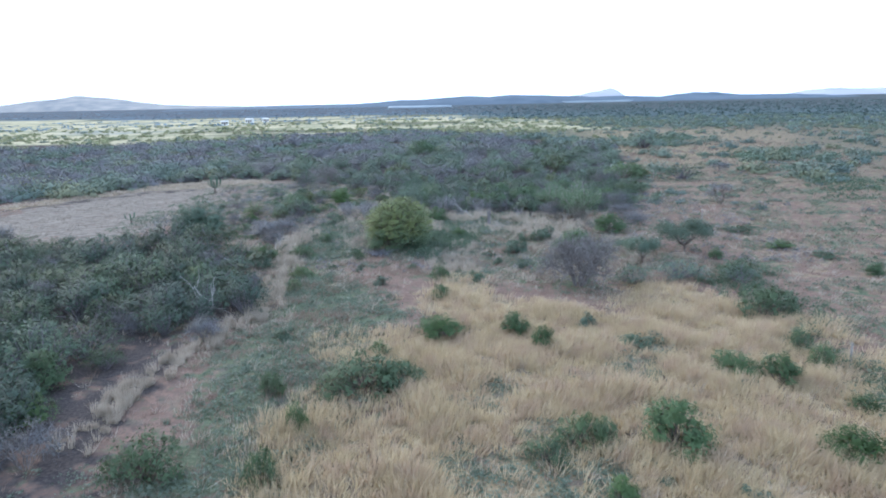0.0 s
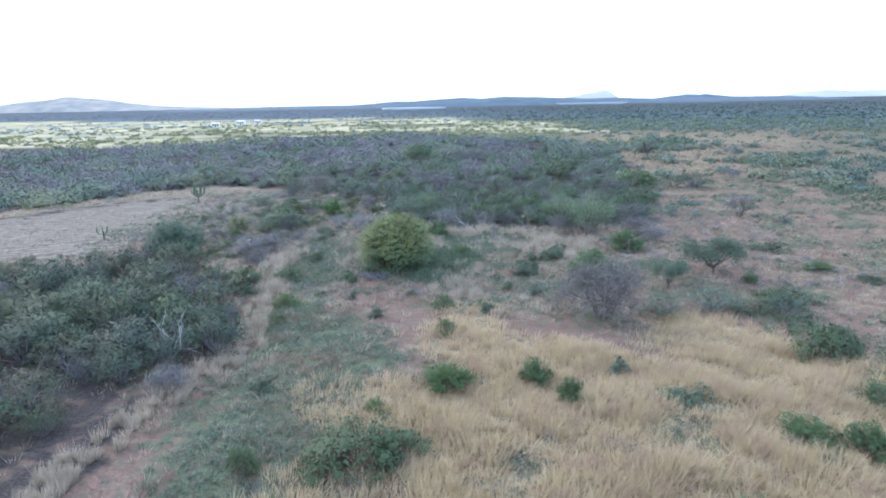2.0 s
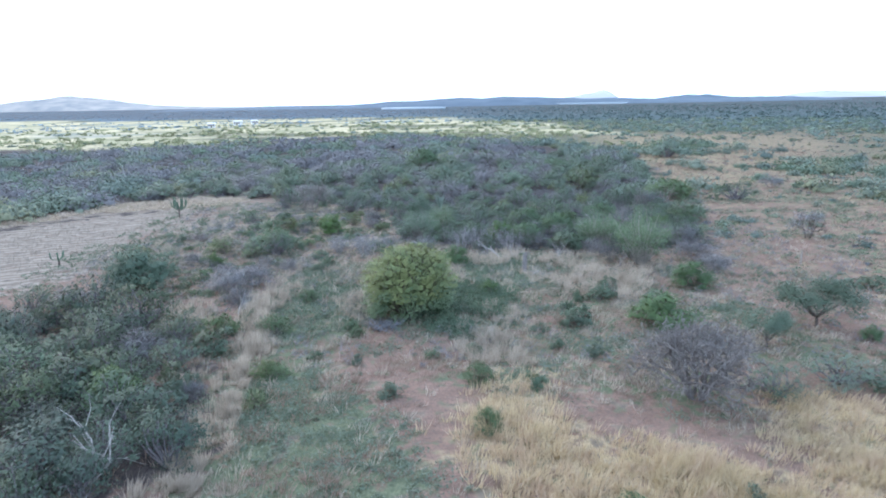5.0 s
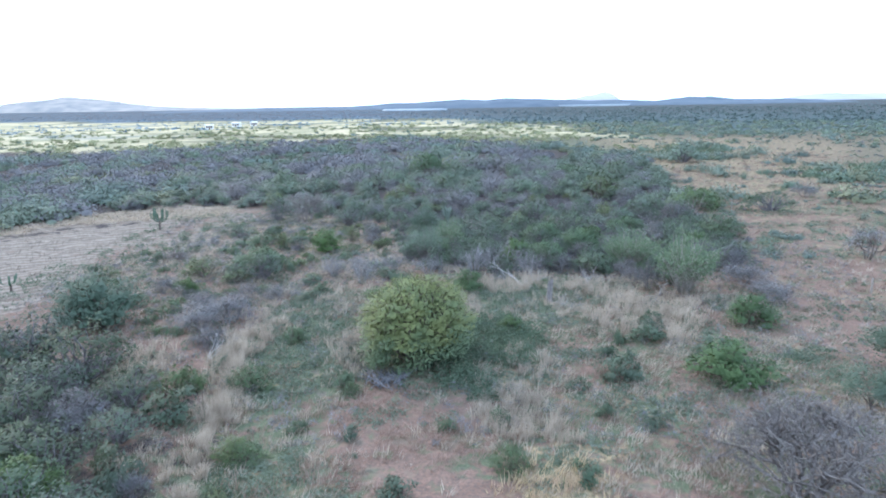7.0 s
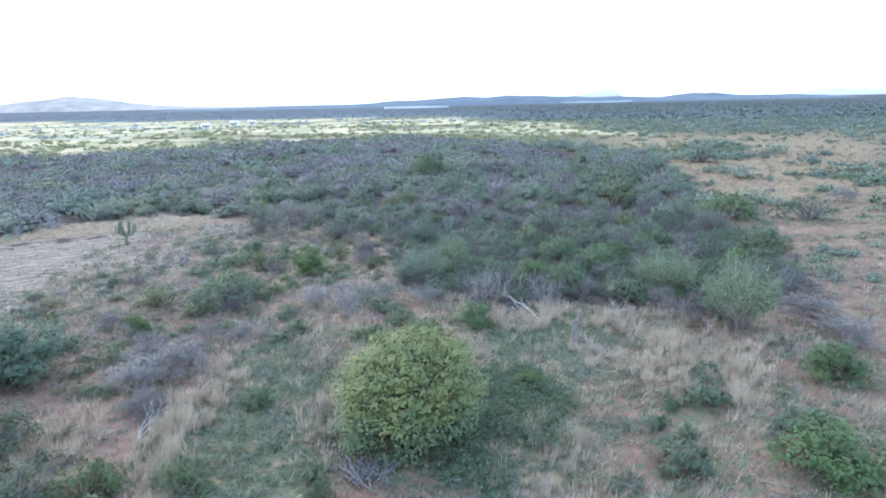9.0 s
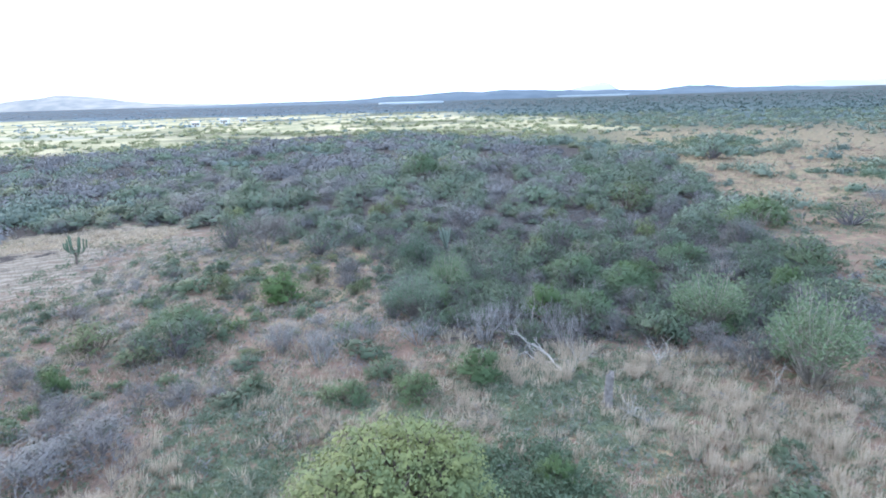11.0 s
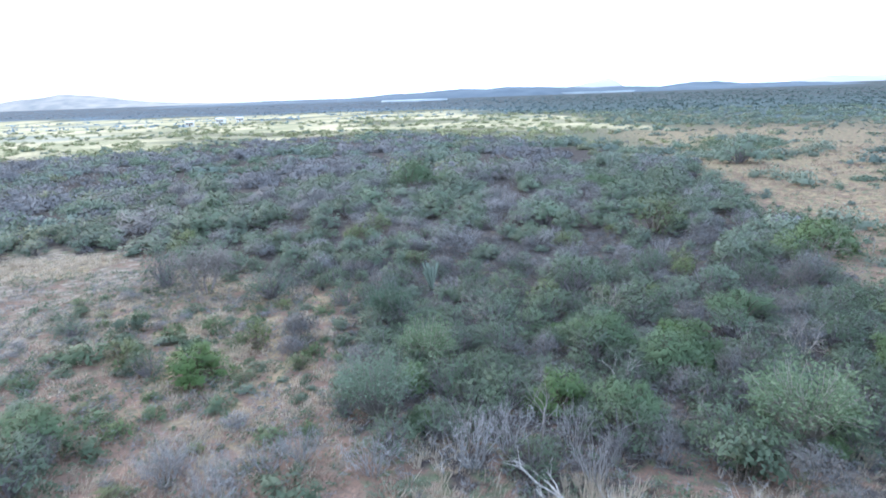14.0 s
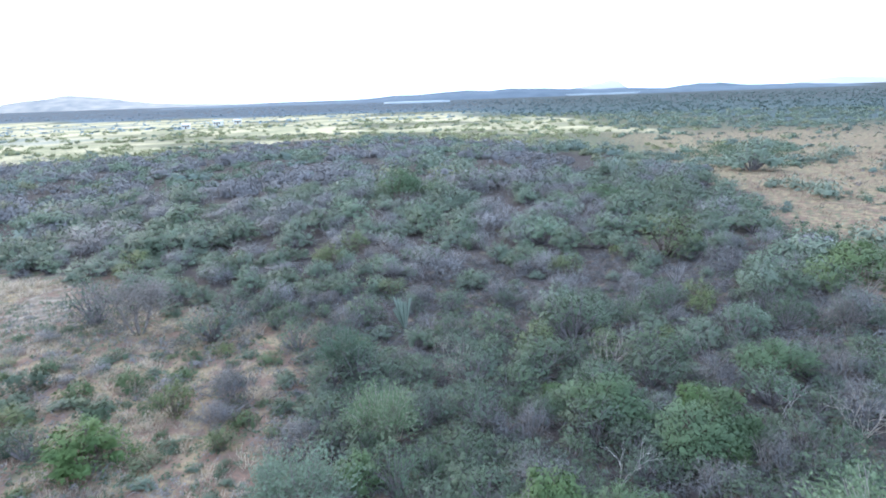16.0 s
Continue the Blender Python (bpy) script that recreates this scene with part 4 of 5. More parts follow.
put("F", -18.1, 94.9, 4.22, 2.72)
put("R", -10.6, 93.2, 3.44, 2.03)
put("R", -7.6, 89.4, 3.64, 2.87)
put("R", -6.4, 92.8, 3.72, 2.02)
put("R", -5.0, 93.6, 3.17, 1.96)
put("R", -1.7, 92.4, 3.98, 2.00)
put("R", 2.6, 92.7, 4.62, 2.94)
put("G", -12.6, 102.8, 3.70, 2.60)
put("g", -5.2, 90.7, 2.79, 1.38)
put("O", -10.7, 108.0, 2.36, 2.25)
put("O", -7.0, 104.0, 1.79, 1.41)
put("N", -1.9, 97.9, 4.46, 3.82)
put("B", -1.2, 111.2, 3.73, 2.94)
put("F", 11.2, 105.6, 4.20, 2.80)
put("F", 14.4, 102.6, 4.60, 2.70)
put("g", 13.6, 91.0, 3.03, 2.87)
put("T", 12.0, 116.3, 4.58, 3.96)
put("F", 21.6, 109.2, 4.80, 2.50)
put("L", 18.0, 94.5, 5.26, 3.98)
put("T", 22.4, 96.3, 3.09, 2.88)
put("B", -22.4, 123.5, 4.65, 4.39)
put("D", -18.0, 120.8, 6.05, 5.43)
put("B", -12.2, 119.2, 5.60, 3.00)
put("R", 8.9, 92.9, 1.35, 2.41)
put("P", 2.6, 132.7, 5.69, 4.12)
put("T", 6.4, 113.7, 2.87, 2.41)
put("B", 4.3, 117.7, 3.06, 2.57)
put("B", 4.4, 101.6, 2.65, 1.91)
put("T", 8.4, 105.9, 2.48, 2.09)
put("B", 1.5, 99.9, 2.91, 2.58)
put("T", 3.7, 96.8, 2.71, 1.72)
put("P", 5.7, 104.9, 2.44, 1.64)
put("P", 17.1, 100.2, 2.57, 2.60)
put("P", 23.9, 105.3, 4.11, 2.07)
put("P", 29.8, 115.9, 3.48, 3.50)
put("T", 26.6, 120.6, 4.29, 2.70)
put("O", 21.7, 120.2, 2.40, 1.88)
put("S", 32.3, 107.0, 5.32, 2.35)
put("P", -36.0, 152.9, 11.12, 3.58)
put("P", -52.4, 175.1, 8.78, 2.93)
put("T", -47.1, 138.4, 6.07, 3.04)
put("P", -76.8, 184.5, 6.30, 3.68)
put("O", -62.7, 177.6, 5.47, 2.99)
put("P", -8.7, 177.6, 7.01, 4.01)
put("P", 17.1, 186.5, 12.92, 4.31)
put("P", 8.4, 184.7, 8.49, 4.25)
put("T", -16.0, 103.9, 2.77, 1.99)
put("T", -24.5, 111.4, 2.74, 1.84)
put("g", -30.8, 111.0, 1.58, 1.27)
put("g", -20.4, 106.8, 3.35, 2.11)
put("P", -8.2, 109.4, 3.52, 2.66)
put("P", -16.6, 84.9, 2.38, 1.95)
put("P", -14.4, 85.1, 2.89, 1.48)
put("g", -10.8, 86.2, 2.25, 1.54)
put("S", -5.7, 84.9, 2.88, 1.24)
put("G", 1.7, 87.1, 3.10, 1.86)
put("S", -1.8, 85.0, 2.90, 1.50)
put("s", 8.4, 87.6, 2.2, 0.7)
put("S", -3.5, 87.5, 2.62, 1.35)
put("g", 19.1, 87.2, 3.35, 1.87)
put("P", 16.6, 91.0, 3.51, 1.79)
put("O", -7.5, 108.9, 1.06, 0.93)
put("O", -7.3, 104.2, 1.06, 1.09)
put("K", -2.2, 112.4, 3.60, 3.40)
put("L", 0.6, 104.2, 4.01, 3.35)
put("T", 10.6, 103.8, 3.76, 2.60)
put("T", 15.0, 109.8, 4.16, 2.50)
put("T", 12.7, 118.5, 4.66, 2.90)
put("O", 25.6, 138.8, 7.57, 4.63)
put("F", 26.2, 169.5, 7.39, 3.14)
put("F", -2.0, 175.9, 6.81, 5.89)
put("L", 3.3, 176.8, 5.77, 4.31)
put("B", 63.1, 201.2, 11.69, 6.59)
put("S", 36.6, 127.3, 7.74, 3.39)
put("g", -20.6, 111.5, 2.59, 1.97)
put("g", -14.9, 107.7, 2.05, 1.78)
put("P", -8.5, 110.4, 2.21, 1.93)
put("P", -8.0, 106.5, 2.27, 1.74)
put("B", 5.0, 110.8, 4.46, 2.59)
put("P", 7.8, 104.2, 2.65, 2.45)
put("P", 18.0, 108.2, 2.98, 2.43)
put("B", 20.2, 106.7, 4.00, 2.33)
put("P", 23.7, 112.3, 3.32, 1.68)
put("P", 25.1, 109.0, 3.05, 2.47)
put("T", 7.2, 109.1, 3.36, 1.87)
put("B", 18.9, 99.0, 3.73, 2.28)
put("T", 4.3, 103.4, 3.10, 1.60)
put("P", 7.6, 99.7, 3.19, 1.89)
put("T", 4.4, 99.9, 3.21, 1.90)
put("B", -6.0, 117.0, 3.33, 2.25)
put("P", -6.3, 125.3, 3.06, 2.21)
put("B", 4.2, 124.1, 3.00, 2.16)
put("P", 8.3, 126.4, 4.03, 2.26)
put("P", 13.4, 134.4, 4.11, 2.58)
put("B", 14.4, 152.3, 5.28, 3.31)
put("P", 28.5, 132.3, 3.97, 3.00)
put("P", 32.7, 119.6, 3.45, 2.76)
put("B", 32.2, 131.8, 3.95, 1.98)
put("O", 22.6, 121.9, 2.06, 1.66)
put("P", 19.1, 126.6, 3.15, 1.82)
put("B", 17.2, 118.9, 2.70, 1.95)
put("P", -34.9, 148.6, 8.16, 3.15)
put("P", -35.2, 169.3, 6.38, 3.20)
put("P", -25.3, 163.2, 7.49, 3.00)
put("B", -37.6, 143.9, 4.72, 2.37)
put("B", -29.6, 138.4, 6.54, 2.19)
put("P", -16.2, 143.1, 4.68, 2.35)
put("B", -12.4, 147.8, 4.98, 2.50)
put("P", -11.1, 135.8, 4.20, 1.58)
put("W", -18.8, 32.6, 2.86, 2.43)
put("S", 7.9, 29.3, 2.38, 1.59)
put("B", 26.6, 54.8, 3.30, 1.90)
put("B", 18.2, 56.2, 4.20, 1.80)
put("B", 22.2, 57.0, 5.20, 1.70)
put("O", -15.8, 58.7, 1.29, 1.69)
put("U", -17.2, 54.7, 4.09, 3.32)
put("P", -1.0, 98.2, 2.55, 2.40)
put("B", -3.6, 98.0, 2.76, 2.14)

put("Q", -19.6, 63.6, 4.00, 2.20)
put("Q", -22.6, 67.0, 3.60, 2.00)
put("U", -16.4, 61.2, 3.40, 2.10)
put("Q", -19.3, 81.6, 3.30, 1.60)
put("P", -17.2, 82.4, 3.00, 1.50)
put("Q", -20.2, 84.2, 2.80, 1.50)
put("P", -22.2, 86.0, 2.60, 1.40)


# ---------------- dead wood, cacti, posts ----------------


def snag(x, y, size, seed, mat="white", label="bleached dead branching snag", flat=0.5, stems=2, name="dead_snag", depth=3, turn=0.0, thick=0.022):
    """A dead forked branch standing or leaning."""
    wood = Wood(seed)
    for k in range(stems):
        a = radians(turn) + (wood.rng.uniform(-0.7, 0.7) if stems < 5 else 2 * np.pi * k / stems)
        wood.grow((0, 0, -0.05), (np.cos(a) * flat, np.sin(a) * flat, 1 - 0.5 * flat), size * 0.42, thick * size ** 0.5, depth, 0.5, 2, 0.02, 0.75)
    ob = new(name, wood.mesh(name, MAT[mat], 4))
    ob.matrix_basis = pose(x, y, float(land(np.float64(x), np.float64(y))))
    PLACED.extend([(x, y, size), (x, y - 1.5, size)])
    return tagged(ob, label, "dead tree")


snag(-15.4, 71.2, 2.6, 41, flat=0.9, stems=3, turn=60)
snag(-16.7, 74.2, 3.2, 42, "dead", turn=120)
snag(-14.6, 77.3, 2.2, 43, "dead", "dark dead forked branch in the grass", 0.8, turn=20)
snag(-15.6, 48.3, 4.2, 44, "white", "pale bare branches rising from dark thorn scrub", 0.7, 4, turn=60, thick=0.034)
snag(-22.0, 45.2, 2.6, 45, "dead", turn=90)
snag(12.2, 87.3, 2.2, 46, "white", "bleached dead sapling with spread twigs", 0.45, 3, turn=90)
snag(10.6, 100.1, 2.7, 47, "white", "bleached dead tree with crooked arms", 0.6, 3, turn=30, thick=0.014)
snag(19.9, 105.1, 2.6, 48, "white", turn=60, thick=0.014)
snag(6.0, 95.0, 3.4, 49, "dead", turn=90, stems=3)
snag(2.6, 94.6, 3.0, 50, "dead", turn=100, stems=3)
snag(29.3, 168.0, 3.0, 51, "dead", turn=10)
snag(-29.3, 168.0, 3.6, 52, "stem", "dark dead crooked tree in grey scrub", turn=10)
snag(-4.5, 205.0, 4.0, 53, "white", turn=10)
snag(-28.0, 100.2, 2.6, 56, "stem", "dark dead forked branches over cut brush", 0.4, 5, turn=40, thick=0.02)
snag(13.9, 96.2, 2.4, 54, "dead", turn=70)
snag(17.5, 84.5, 2.0, 55, "white", turn=70)
for k, (x, y, size) in enumerate(((19.0, 110.8, 3.2), (13.0, 111.4, 3.2), (25.2, 111.3, 3.4), (35.2, 122.9, 3.6), (18.3, 100.6, 2.8), (4.2, 112.5, 3.0), (28.5, 117.0, 3.4), (22.5, 103.0, 3.0), (-19.4, 121.5, 5.0))):
    snag(x, y, size, 141 + k, "post" if k % 2 else "dead", "pale leafless thorn shrub among the thicket", 0.5, 9, "leafless_shrub", 3, 40.0 * k, 0.011)
PLACED.extend([(8.0, 104.3, 9), (15.2, 108.9, 5), (18.3, 105.7, 4)])


def fallen(x, y, length, turn, seed, label, name="fallen_branch", mat="white"):
    """A forked branch lying on the ground."""
    wood = Wood(seed)
    d = np.array((np.cos(radians(turn)), np.sin(radians(turn)), 0.12))
    wood.stem((0, 0, 0.08), d * length * 0.6, 0.085, 0.06, 3, 0.05)
    for k in range(5):
        s = 0.25 + 0.09 * k
        wood.grow(d * length * s + (0, 0, 0.05), d + wood.rng.normal(size=3) * (0.5, 0.5, 0.15) + (0, 0, 0.15), length * 0.3, 0.038, 2, 0.45, 2, 0.03, 0.65)
    ob = new(name, wood.mesh(name, MAT[mat], 4))
    ob.matrix_basis = pose(x, y, float(land(np.float64(x), np.float64(y))))
    return tagged(ob, label, "branch")


fallen(6.7, 87.4, 5.2, 108, 61, "bleached forked branch fallen on the grass")
fallen(-23.2, 69.8, 3.6, 36, 63, "dark fallen log with broken twigs on the grass", mat="dead")
fallen(6.9, 87.0, 3.0, 60, 62, "thin bleached branch on weeds")


def brush_heap(x, y, w, h, n, seed, mat, label):
    """Loose cut sticks thrown on a heap."""
    rng = np.random.RandomState(seed)
    top = new("brush_heap")
    for k in range(n):
        a = rng.normal(size=3) * (w * 0.2, w * 0.14, 0) + (0, 0, rng.rand() * h * 0.6 + 0.04)
        ang, ln = rng.uniform(0, np.pi) * 0.6 + 0.6, w * rng.uniform(0.35, 0.75)
        b = a + np.array((np.cos(ang), np.sin(ang), rng.uniform(-0.1, 0.35))) * ln
        b[2] = np.clip(b[2], 0.03, h)
        m = (a + b) / 2 + rng.normal(size=3) * 0.04 * ln
        v, f = tube_arrays([a, m], [m, b], [0.035, 0.026], [0.026, 0.012], 4)
        v[:, 2] = np.maximum(v[:, 2], -0.03)
        part("stick", mesh_of("stick", v, f, [MAT[mat]]), top)
    top.matrix_basis = pose(x, y, float(land(np.float64(x), np.float64(y))))
    return tagged(top, label, "stick pile")


brush_heap(-3.9, 67.3, 3.2, 0.35, 60, 71, "slate", "heap of long grey sticks beneath the round tree")
brush_heap(-28.3, 100.8, 3.2, 0.9, 60, 72, "dead", "heap of grey cut brush")
brush_heap(-22.6, 69.8, 3.4, 0.8, 60, 73, "dead", "heap of grey cut brush")
brush_heap(-8.2, 107.5, 2.2, 0.6, 50, 74, "dead", "heap of grey cut brush")
brush_heap(26.5, 84.0, 5.0, 0.8, 80, 75, "dead", "spread of dry grey cut branches")


def ribbed(path, radius, ribs=7):
    """A ribbed column along points, rounded at its tip; arrays of corners and faces."""
    path = np.array(path, float)
    ang = np.arange(ribs * 2) * np.pi / ribs
    rad = np.where(np.arange(ribs * 2) % 2 == 0, 1.0, 0.72)
    k = len(path)
    size = np.array([radius] * (k - 1) + [radius * 0.35])
    ring = np.stack([np.cos(ang) * rad, np.sin(ang) * rad, np.zeros(ribs * 2)], 1)
    v = (path[:, None] + ring[None] * size[:, None, None]).reshape(-1, 3)
    n = ribs * 2
    i = np.arange(n)
    j = (i + 1) % n
    f = np.concatenate([np.stack([i + n * s, j + n * s, j + n * (s + 1), i + n * (s + 1)], 1) for s in range(k - 1)])
    return v, f


def cactus(x, y, h, arms, seed, label="tall branching candelabra cactus on a bare trunk"):
    """A candelabra cactus: woody trunk, then upcurving ribbed arms."""
    rng = np.random.RandomState(seed)
    top = new("cactus")
    wood = Wood(seed)
    wood.stem((0, 0, -0.1), (0, 0, h * 0.42), 0.13, 0.11, 2, 0.02)
    part("trunk", wood.mesh("trunk", MAT["stem"], 7), top)
    for k in range(arms):
        a = 2 * np.pi * k / arms + rng.uniform(-0.3, 0.3)
        r, low = h * rng.uniform(0.08, 0.42), h * rng.uniform(0.32, 0.5)
        c, s = np.cos(a), np.sin(a)
        tip = h * rng.uniform(0.7, 1.0)
        v, f = ribbed([(0, 0, low), (c * r * 0.6, s * r * 0.6, low + 0.06 * h), (c * r, s * r, low + 0.16 * h), (c * r * 1.1, s * r * 1.1, tip * 0.96), (c * r * 1.1, s * r * 1.1, tip)], 0.075)
        part("arm", mesh_of("arm", v, f, [MAT["cactus"]]), top)
    top.matrix_basis = pose(x, y, float(land(np.float64(x), np.float64(y))))
    return tagged(top, label, "cactus", group="cacti")


cactus(-37.2, 119.4, 3.0, 15, 81)
cactus(-38.6, 89.4, 1.6, 5, 82, "small candelabra cactus at the edge of pale stubble")


def spear_clump(x, y, h, n, seed):
    """Stiff upright spears from one root."""
    rng = np.random.RandomState(seed)
    top = new("spear_plant")
    for k in range(n):
        a, lean = rng.uniform(0, 2 * np.pi), rng.uniform(0.05, 0.55)
        e = np.array((np.cos(a) * lean, np.sin(a) * lean, 1.0)) * h * rng.uniform(0.75, 1.05)
        v, f = ribbed([e * 0.02, e * 0.5, e * 0.92, e], 0.07, 5)
        part("spear", mesh_of("spear", v, f, [MAT["spear"]]), top)
    top.matrix_basis = pose(x, y, float(land(np.float64(x), np.float64(y))))
    return tagged(top, "clump of stiff pale grey-green spear stems", "cactus", group="cacti")


spear_clump(0.9, 120.4, 2.4, 18, 91)
spear_clump(33.2, 186.0, 4.6, 22, 92)


def post(x, y, h, seed):
    """A rough round fence stake with a chamfered head."""
    rng = np.random.RandomState(seed)
    lean = rng.uniform(-0.04, 0.04, 2)
    pts = np.array([(0, 0, -0.2), (lean[0] * 0.5, lean[1] * 0.5, h * 0.5), (lean[0], lean[1], h - 0.05), (lean[0], lean[1], h)])
    v, f = tube_arrays(pts[:-1], pts[1:], [0.075, 0.068, 0.062], [0.068, 0.062, 0.03], 8)
    ob = new("fence_post", mesh_of("fence_post", v, f, [MAT["post"]]))
    ob.matrix_basis = pose(x, y, float(land(np.float64(x), np.float64(y))))
    return tagged(ob, "weathered pale wooden fence post in dry grass", "post", group="fence posts")


post(24.9, 37.2, 1.45, 1)
post(34.6, 83.6, 1.3, 2)
post(42.4, 127.0, 1.3, 3)
def broken_stump(x, y, h, seed):
    """A thick snapped trunk with a splintered head and a flared foot."""
    rng = np.random.RandomState(seed)
    rings, sides = [(-0.2, 0.36), (0.06, 0.3), (0.3, 0.23), (h * 0.55, 0.21), (h * 0.8, 0.21), (h * 0.86, 0.1)], 9
    bm = bmesh.new()
    rows = []
    for k, (z, rad) in enumerate(rings):
        row = []
        for j in range(sides):
            a = 2 * np.pi * j / sides
            rr = rad * rng.uniform(0.8, 1.2)
            zz = z + (rng.uniform(-0.05, 0.32) * h if k == 4 else 0.0)
            row.append(bm.verts.new((np.cos(a) * rr + 0.05 * z, np.sin(a) * rr, zz)))
        rows.append(row)
    for lo, hi in zip(rows, rows[1:]):
        for j in range(sides):
            bm.faces.new((lo[j], lo[(j + 1) % sides], hi[(j + 1) % sides], hi[j]))
    bm.faces.new(rows[-1])
    data = bpy.data.meshes.new("stump")
    bm.to_mesh(data)
    bm.free()
    data.materials.append(MAT["dead"])
    ob = new("stump", data)
    ob.matrix_basis = pose(x, y, float(land(np.float64(x), np.float64(y))))
    return tagged(ob, "dark grey broken tree stump standing in grass", "stump")


broken_stump(8.1, 83.2, 1.9, 4)
snag(8.4, 81.8, 1.5, 58, "white", "small bleached branch lying before a stump", 0.95, 3, turn=10, thick=0.03)



def house(x, y, w, d, h, turn):
    """A far farm building: walls, gable roof, door and windows."""
    top = new("farmhouse")
    b = bmesh.new()
    bmesh.ops.create_cube(b, size=1, matrix=Matrix.LocRotScale((0, 0, h / 2 - 0.1), None, (w, d, h + 0.2)))
    me = bpy.data.meshes.new("wall")
    b.to_mesh(me)
    me.materials.append(WHITEWASH)
    part("wall", me, top)
    o, r = 0.4, h + d * 0.28
    v = np.array([(-w / 2 - o, -d / 2 - o, h), (w / 2 + o, -d / 2 - o, h), (w / 2 + o, 0, r), (-w / 2 - o, 0, r), (-w / 2 - o, d / 2 + o, h), (w / 2 + o, d / 2 + o, h)])
    f = np.array([(0, 1, 2), (0, 2, 3), (3, 2, 5), (3, 5, 4), (0, 3, 4), (1, 5, 2), (0, 4, 5), (0, 5, 1)])
    part("roof", mesh_of("roof", v, f, [TILE]), top, "pale tiled gable roof")
    for k, (px, pw, low, high, nm) in enumerate(((0, 1.0, 0.0, 2.1, "door"), (-w * 0.3, 1.2, 1.0, 2.1, "window"), (w * 0.3, 1.2, 1.0, 2.1, "window"))):
        b = bmesh.new()
        bmesh.ops.create_cube(b, size=1, matrix=Matrix.LocRotScale((px, -d / 2 - 0.02, (low + high) / 2), None, (pw, 0.1, high - low)))
        me = bpy.data.meshes.new(nm)
        b.to_mesh(me)
        me.materials.append(MAT["stem"])
        part(nm, me, top)
    top.matrix_basis = pose(x, y, 0, 0, 0, turn)
    return tagged(top, "small white far farmhouse with pale roof", "house", group="far farm buildings")


WHITEWASH = hill_material("whitewash", (0.55, 0.55, 0.53), (0.65, 0.65, 0.63), 0.8)
TILE = hill_material("roof_tile", (0.6, 0.58, 0.55), (0.7, 0.68, 0.65), 0.8)
house(-157, 515, 5, 4, 2.2, 12)
house(-151, 562, 6, 4, 2.4, -8)
house(-143, 582, 5, 4, 2.2, 20)

# ---------------- plants that fill the thicket and the wood ----------------
fill = np.random.RandomState(12)


def scatter(poly, n, box, gap, kinds, widths, limit, tall=(0.55, 0.8)):
    """Fill an outline with plants that keep clear of those already there."""
    done = 0
    for _ in range(n):
        x, y = fill.uniform(box[0], box[1]), fill.uniform(box[2], box[3])
        if done >= limit or inside(poly, np.array([x]), np.array([y]))[0] < 0.3 * widths[0]:
            continue
        if any((x - a) ** 2 + (y - b) ** 2 < (gap + 0.22 * c) ** 2 for a, b, c in PLACED):
            continue
        w = fill.uniform(*widths)
        put(fill.choice(list(kinds)), x, y, w, w * fill.uniform(*tall))
        done += 1


scatter(THICKET, 6000, (-9, 36, 92, 113), 0.72, "BBBTTTTTGP", (1.2, 3.4), 150)
scatter(THICKET, 14000, (-50, 60, 112, 145), 0.72, "PPROBBTTbtt", (1.5, 3.8), 190)
scatter(THICKET, 9000, (-50, 56, 141, 193), 1.15, "bbbtttppp", (3.0, 6.4), 250, (0.45, 0.7))
scatter(OPEN, 3000, (-36, 0, 74, 134), 0.9, "ppsssgOgsb", (0.7, 2.2), 165, (0.35, 0.62))
scatter(LEFT_WOOD, 7000, (-46, -11, 10, 82), 0.85, "WWWVVVUUWQ", (3.0, 5.6), 165)


